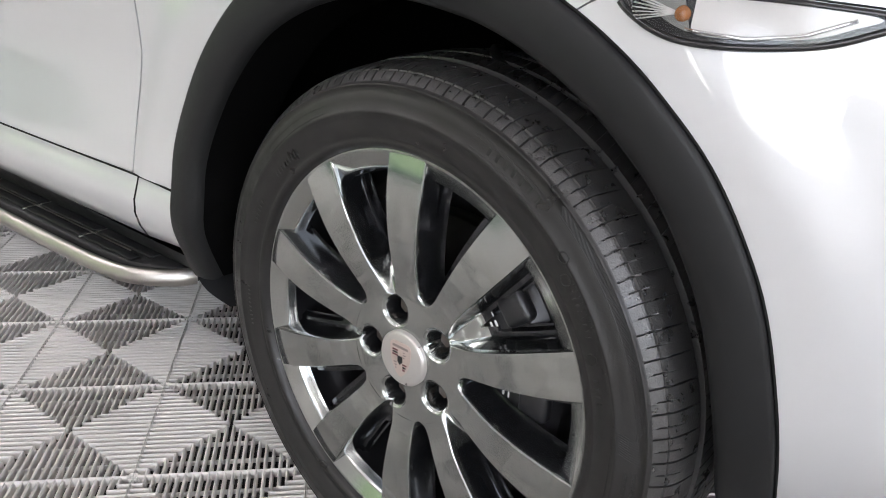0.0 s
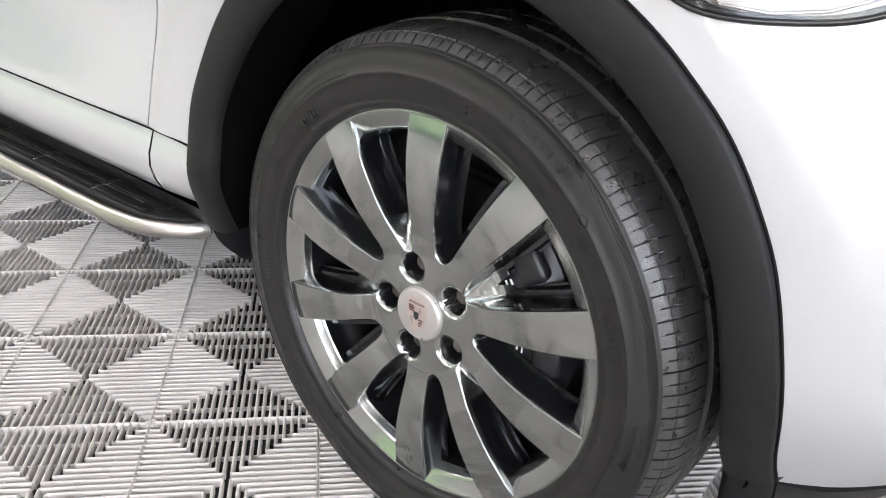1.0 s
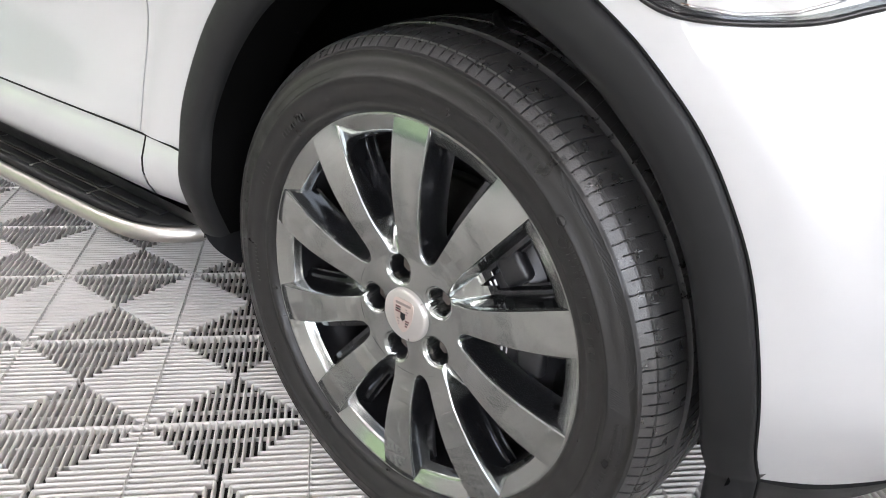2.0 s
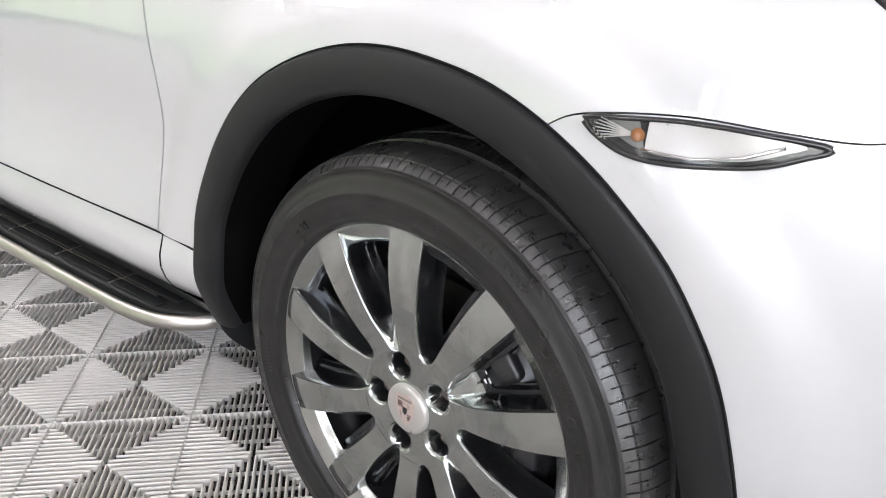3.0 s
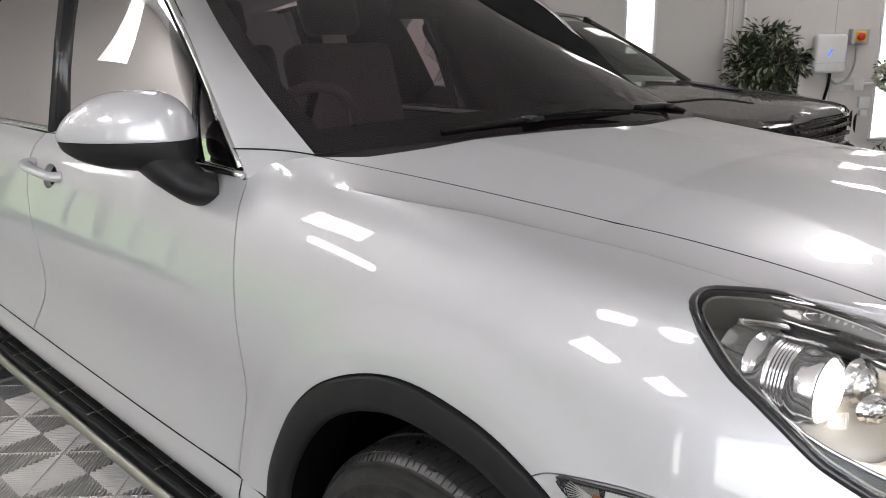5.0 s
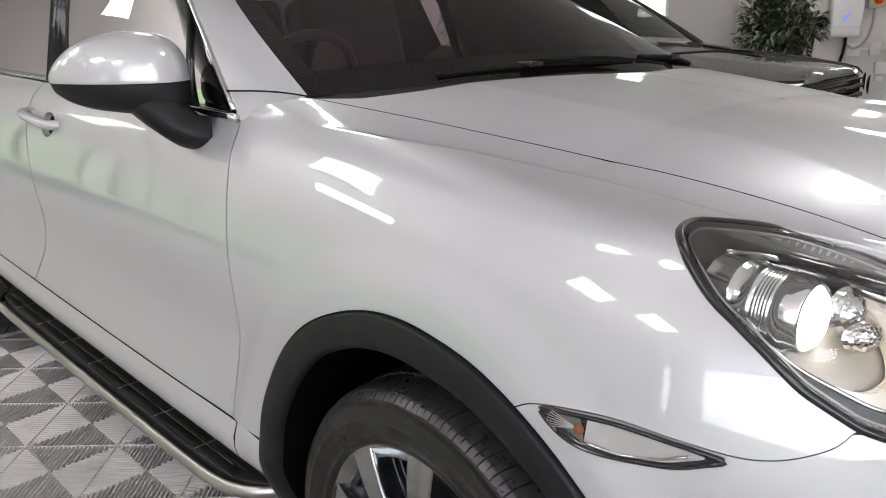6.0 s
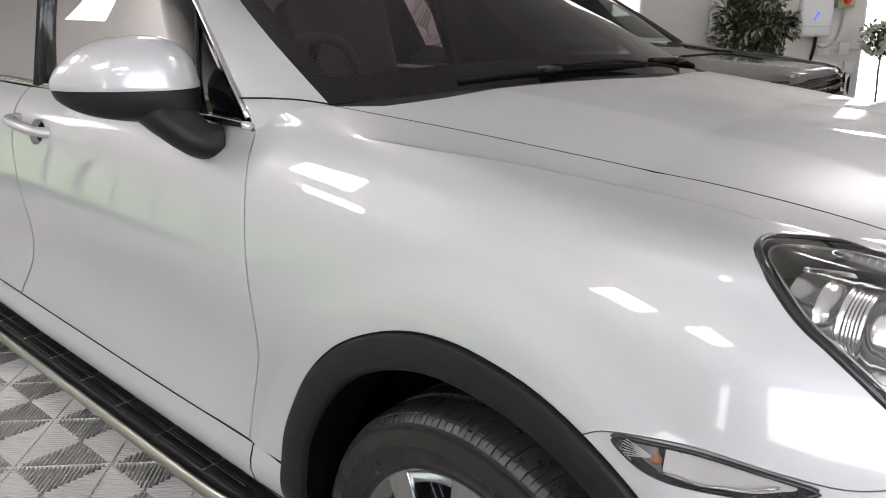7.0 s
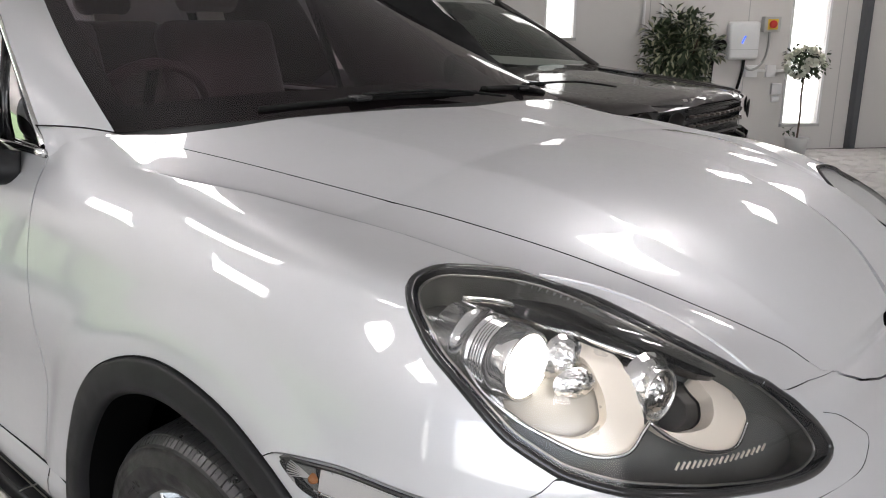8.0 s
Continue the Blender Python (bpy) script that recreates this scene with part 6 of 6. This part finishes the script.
charger.children[0].matrix_basis = Matrix.Translation((4.215, BACK - .11, 1.19)) @ pose(0, 0, 0, 0, 24, 0) @ Matrix.Translation((-4.215, -BACK + .11, -1.19))
iso = part("isolator_switch", box(4.44, 4.625, BACK - .09, BACK - .002, 1.27, 1.43, .008), GREY_PLASTIC, None, "grey isolator switch with a red knob", True, HALL)
tagged(iso, category="switch")
part("face_plate", box(4.475, 4.59, BACK - .096, BACK - .0905, 1.295, 1.405, .003), YELLOW_PLASTIC, iso, "yellow face plate")
piece("knob", *(lambda vf: ([(px + 4.532, py + BACK - .098, pz + 1.35) for px, py, pz in vf[0]], vf[1]))(lathe([(.0005, -.03), (.034, -.028), (.04, -.02), (.042, 0)], 24)), RED_PLASTIC, iso, "red turning knob")
cable = smooth_line([(4.53, BACK - .04, 1.27), (4.53, BACK - .045, 1.12), (4.50, BACK - .05, .99), (4.43, BACK - .055, .90), (4.34, BACK - .055, .87), (4.27, BACK - .05, .92), (4.25, BACK - .05, .985)], 6)
tagged(piece("grey_cable", *tube(cable, .014, 8), GREY_PLASTIC, None, "grey cable from the switch to the charger", at=HALL), category="cable")
cable = smooth_line([(4.26, BACK - .06, .985), (4.245, BACK - .07, .85), (4.20, BACK - .08, .66), (4.13, BACK - .10, .40), (4.08, BACK - .12, .03)], 6)
tagged(piece("charging_cable", *tube(cable, .016, 8), SEAL, None, "black charging cable hanging from the charger", at=HALL), category="cable")
plug = piece("charging_plug", *tube(smooth_line([(3.86, BACK - .12, .62), (3.87, BACK - .14, .95), (3.88, BACK - .15, 1.06), (3.93, BACK - .12, 1.12), (3.98, BACK - .06, 1.14)], 6), .022, 10), SEAL, None, "black charging plug in its wall holder", at=HALL)
tagged(plug, category="charging plug")
piece("plug_collar", *(lambda vf: ([(px + 3.97, py + BACK - .075, pz + 1.135) for px, py, pz in vf[0]], vf[1]))(lathe([(.0005, -.06), (.055, -.055), (.065, -.03), (.062, .02), (.05, .07)], 24)), SEAL, plug)
for a0, a1, z0, z1 in ((4.30, 4.44, .79, .92), (4.54, 4.65, .79, .92), (4.62, 4.74, .60, .72), (4.64, 4.72, .52, .58)):
    tagged(part("wall_socket", box(a0, a1, BACK - .04, BACK - .002, z0, z1, .006), WHITE_PLASTIC, None, "white socket box on the wall", True, HALL), category="socket", group="sockets on the wall")
tagged(part("wall_trunking", box(4.40, 4.80, BACK - .025, BACK - .002, .845, .87, .004), WHITE_PLASTIC, None, "white cable trunking along the wall", True, HALL), category="trunking")
tagged(part("steel_post", box(5.56, 5.63, BACK - .12, BACK - .002, -.016, HIGH, .006), STEEL_BEAM, None, "dark grey steel post against the wall", True, HALL), category="post")


def leaf_spray(name, centre, spread, count, length, mats, parent, seed, low=-1.0):
    """Many small folded leaves round a crown with gaps."""
    rng = random.Random(seed)
    verts, faces, which = [], [], []
    clumps = [Vector((rng.gauss(0, .45), rng.gauss(0, .45), rng.gauss(.05, .5))) for _ in range(34)]
    clumps = [c if c.length < .8 else c * (.8 / c.length) for c in clumps]
    for i in range(count):
        c = clumps[i % len(clumps)]
        d = Vector((rng.gauss(0, 1), rng.gauss(0, 1), rng.gauss(.2, 1))).normalized()
        p = Vector((c.x * spread[0], c.y * spread[1], c.z * spread[2])) + Vector((d.x * spread[0], d.y * spread[1], d.z * spread[2])) * rng.uniform(.1, .5)
        if p.z < low * spread[2]:
            p.z = low * spread[2] * rng.uniform(.6, 1)
        p += Vector(centre)
        out = (d + Vector((rng.uniform(-.6, .6), rng.uniform(-.6, .6), rng.uniform(-.8, .3)))).normalized()
        side = out.cross(Vector((rng.uniform(-.3, .3), rng.uniform(-.3, .3), 1))).normalized()
        up = side.cross(out)
        l = length * rng.uniform(.7, 1.25)
        w = l * .33
        b = len(verts)
        verts += [p, p + out * l * .5 + side * w + up * l * .05, p + out * l * .5 - up * l * .02, p + out * l * .5 - side * w + up * l * .05, p + out * l - up * l * .12]
        faces += [(b, b + 1, b + 2), (b, b + 2, b + 3), (b + 1, b + 4, b + 2), (b + 2, b + 4, b + 3)]
        m = 1 if rng.random() < .42 else 0
        which += [m, 0, m, 0]
    ob = piece(name, verts, faces, mats, parent, "", False)
    ob.data.polygons.foreach_set("material_index", which)
    return tagged(ob, kind="stuff")


fig = empty("potted_plant", "bushy variegated fig in a pot by the wall", "plant", HALL @ pose(3.30, BACK - .62, 0))
leaf_spray("foliage", (0, 0, 1.06), (.35, .32, .37), 1900, .092, [LEAF, LEAF_EDGE], fig, 4, -.85)
leaf_spray("top_shoot", (.10, 0, 1.36), (.22, .2, .12), 120, .08, [LEAF, LEAF_EDGE], fig, 9)
for i in range(7):
    a = i * .9
    piece("stem", *tube(smooth_line([(.02 * math.cos(a), .02 * math.sin(a), .32), (.07 * math.cos(a), .07 * math.sin(a), .7), (.24 * math.cos(a), .2 * math.sin(a), 1.25)], 5), .008, 6), STEM, fig)
piece("pot", *(lambda vf: ([(x, z, y) for x, y, z in vf[0]], [f[::-1] for f in vf[1]]))(lathe([(.001, .0), (.13, .0), (.17, .30), (.18, .34), (.16, .34), (.15, .31), (.001, .31)], 32)), GREY_PLASTIC, fig)
rose = empty("rose_tree", "slim standard tree of white roses in a pot", "plant", HALL @ pose(4.66, BACK - .62, 0))
piece("trunk", *tube(smooth_line([(0, 0, .2), (.012, .01, .45), (-.006, 0, .65), (.004, 0, .86)], 6), .010, 8), STEM, rose)
leaf_spray("foliage", (0, 0, .97), (.20, .20, .16), 420, .06, [LEAF, LEAF], rose, 12)
leaf_spray("low_shoot", (-.10, 0, .26), (.05, .05, .05), 16, .05, [LEAF, LEAF], rose, 13)
rng = random.Random(21)
petal_v, petal_f = [], []
for layer, (r, z, n) in enumerate(((.010, .020, 4), (.020, .014, 6), (.032, .004, 8), (.036, -.010, 8))):
    for k in range(n):
        a0, a1 = 2 * math.pi * (k + .2 * layer) / n, 2 * math.pi * (k + 1.15 + .2 * layer) / n
        b = len(petal_v)
        am = (a0 + a1) / 2
        petal_v += [(.3 * r * math.cos(am), .3 * r * math.sin(am), z - .022), (r * math.cos(a0), r * math.sin(a0), z - .004), (1.15 * r * math.cos(am), 1.15 * r * math.sin(am), z + .006), (r * math.cos(a1), r * math.sin(a1), z - .004)]
        petal_f.append((b, b + 1, b + 2, b + 3))
bloom = mesh_of("rose_bloom", petal_v, petal_f, PETAL, True)
for i in range(34):
    d = Vector((rng.gauss(0, 1), rng.gauss(0, 1), rng.gauss(.15, .8))).normalized()
    ob = new("rose_bloom", bloom)
    ob.parent = rose
    ob.matrix_basis = look((d.x * .195, d.y * .195, .965 + d.z * .15), (d.x, d.y, .965 + d.z)) @ pose(0, 0, 0, 180, 0, 0) @ Matrix.Scale(rng.uniform(.95, 1.4), 4)
piece("pot", *(lambda vf: ([(x, z, y) for x, y, z in vf[0]], [f[::-1] for f in vf[1]]))(lathe([(.001, .0), (.09, .0), (.12, .20), (.11, .20), (.10, .18), (.001, .18)], 32)), GREY_PLASTIC, rose)
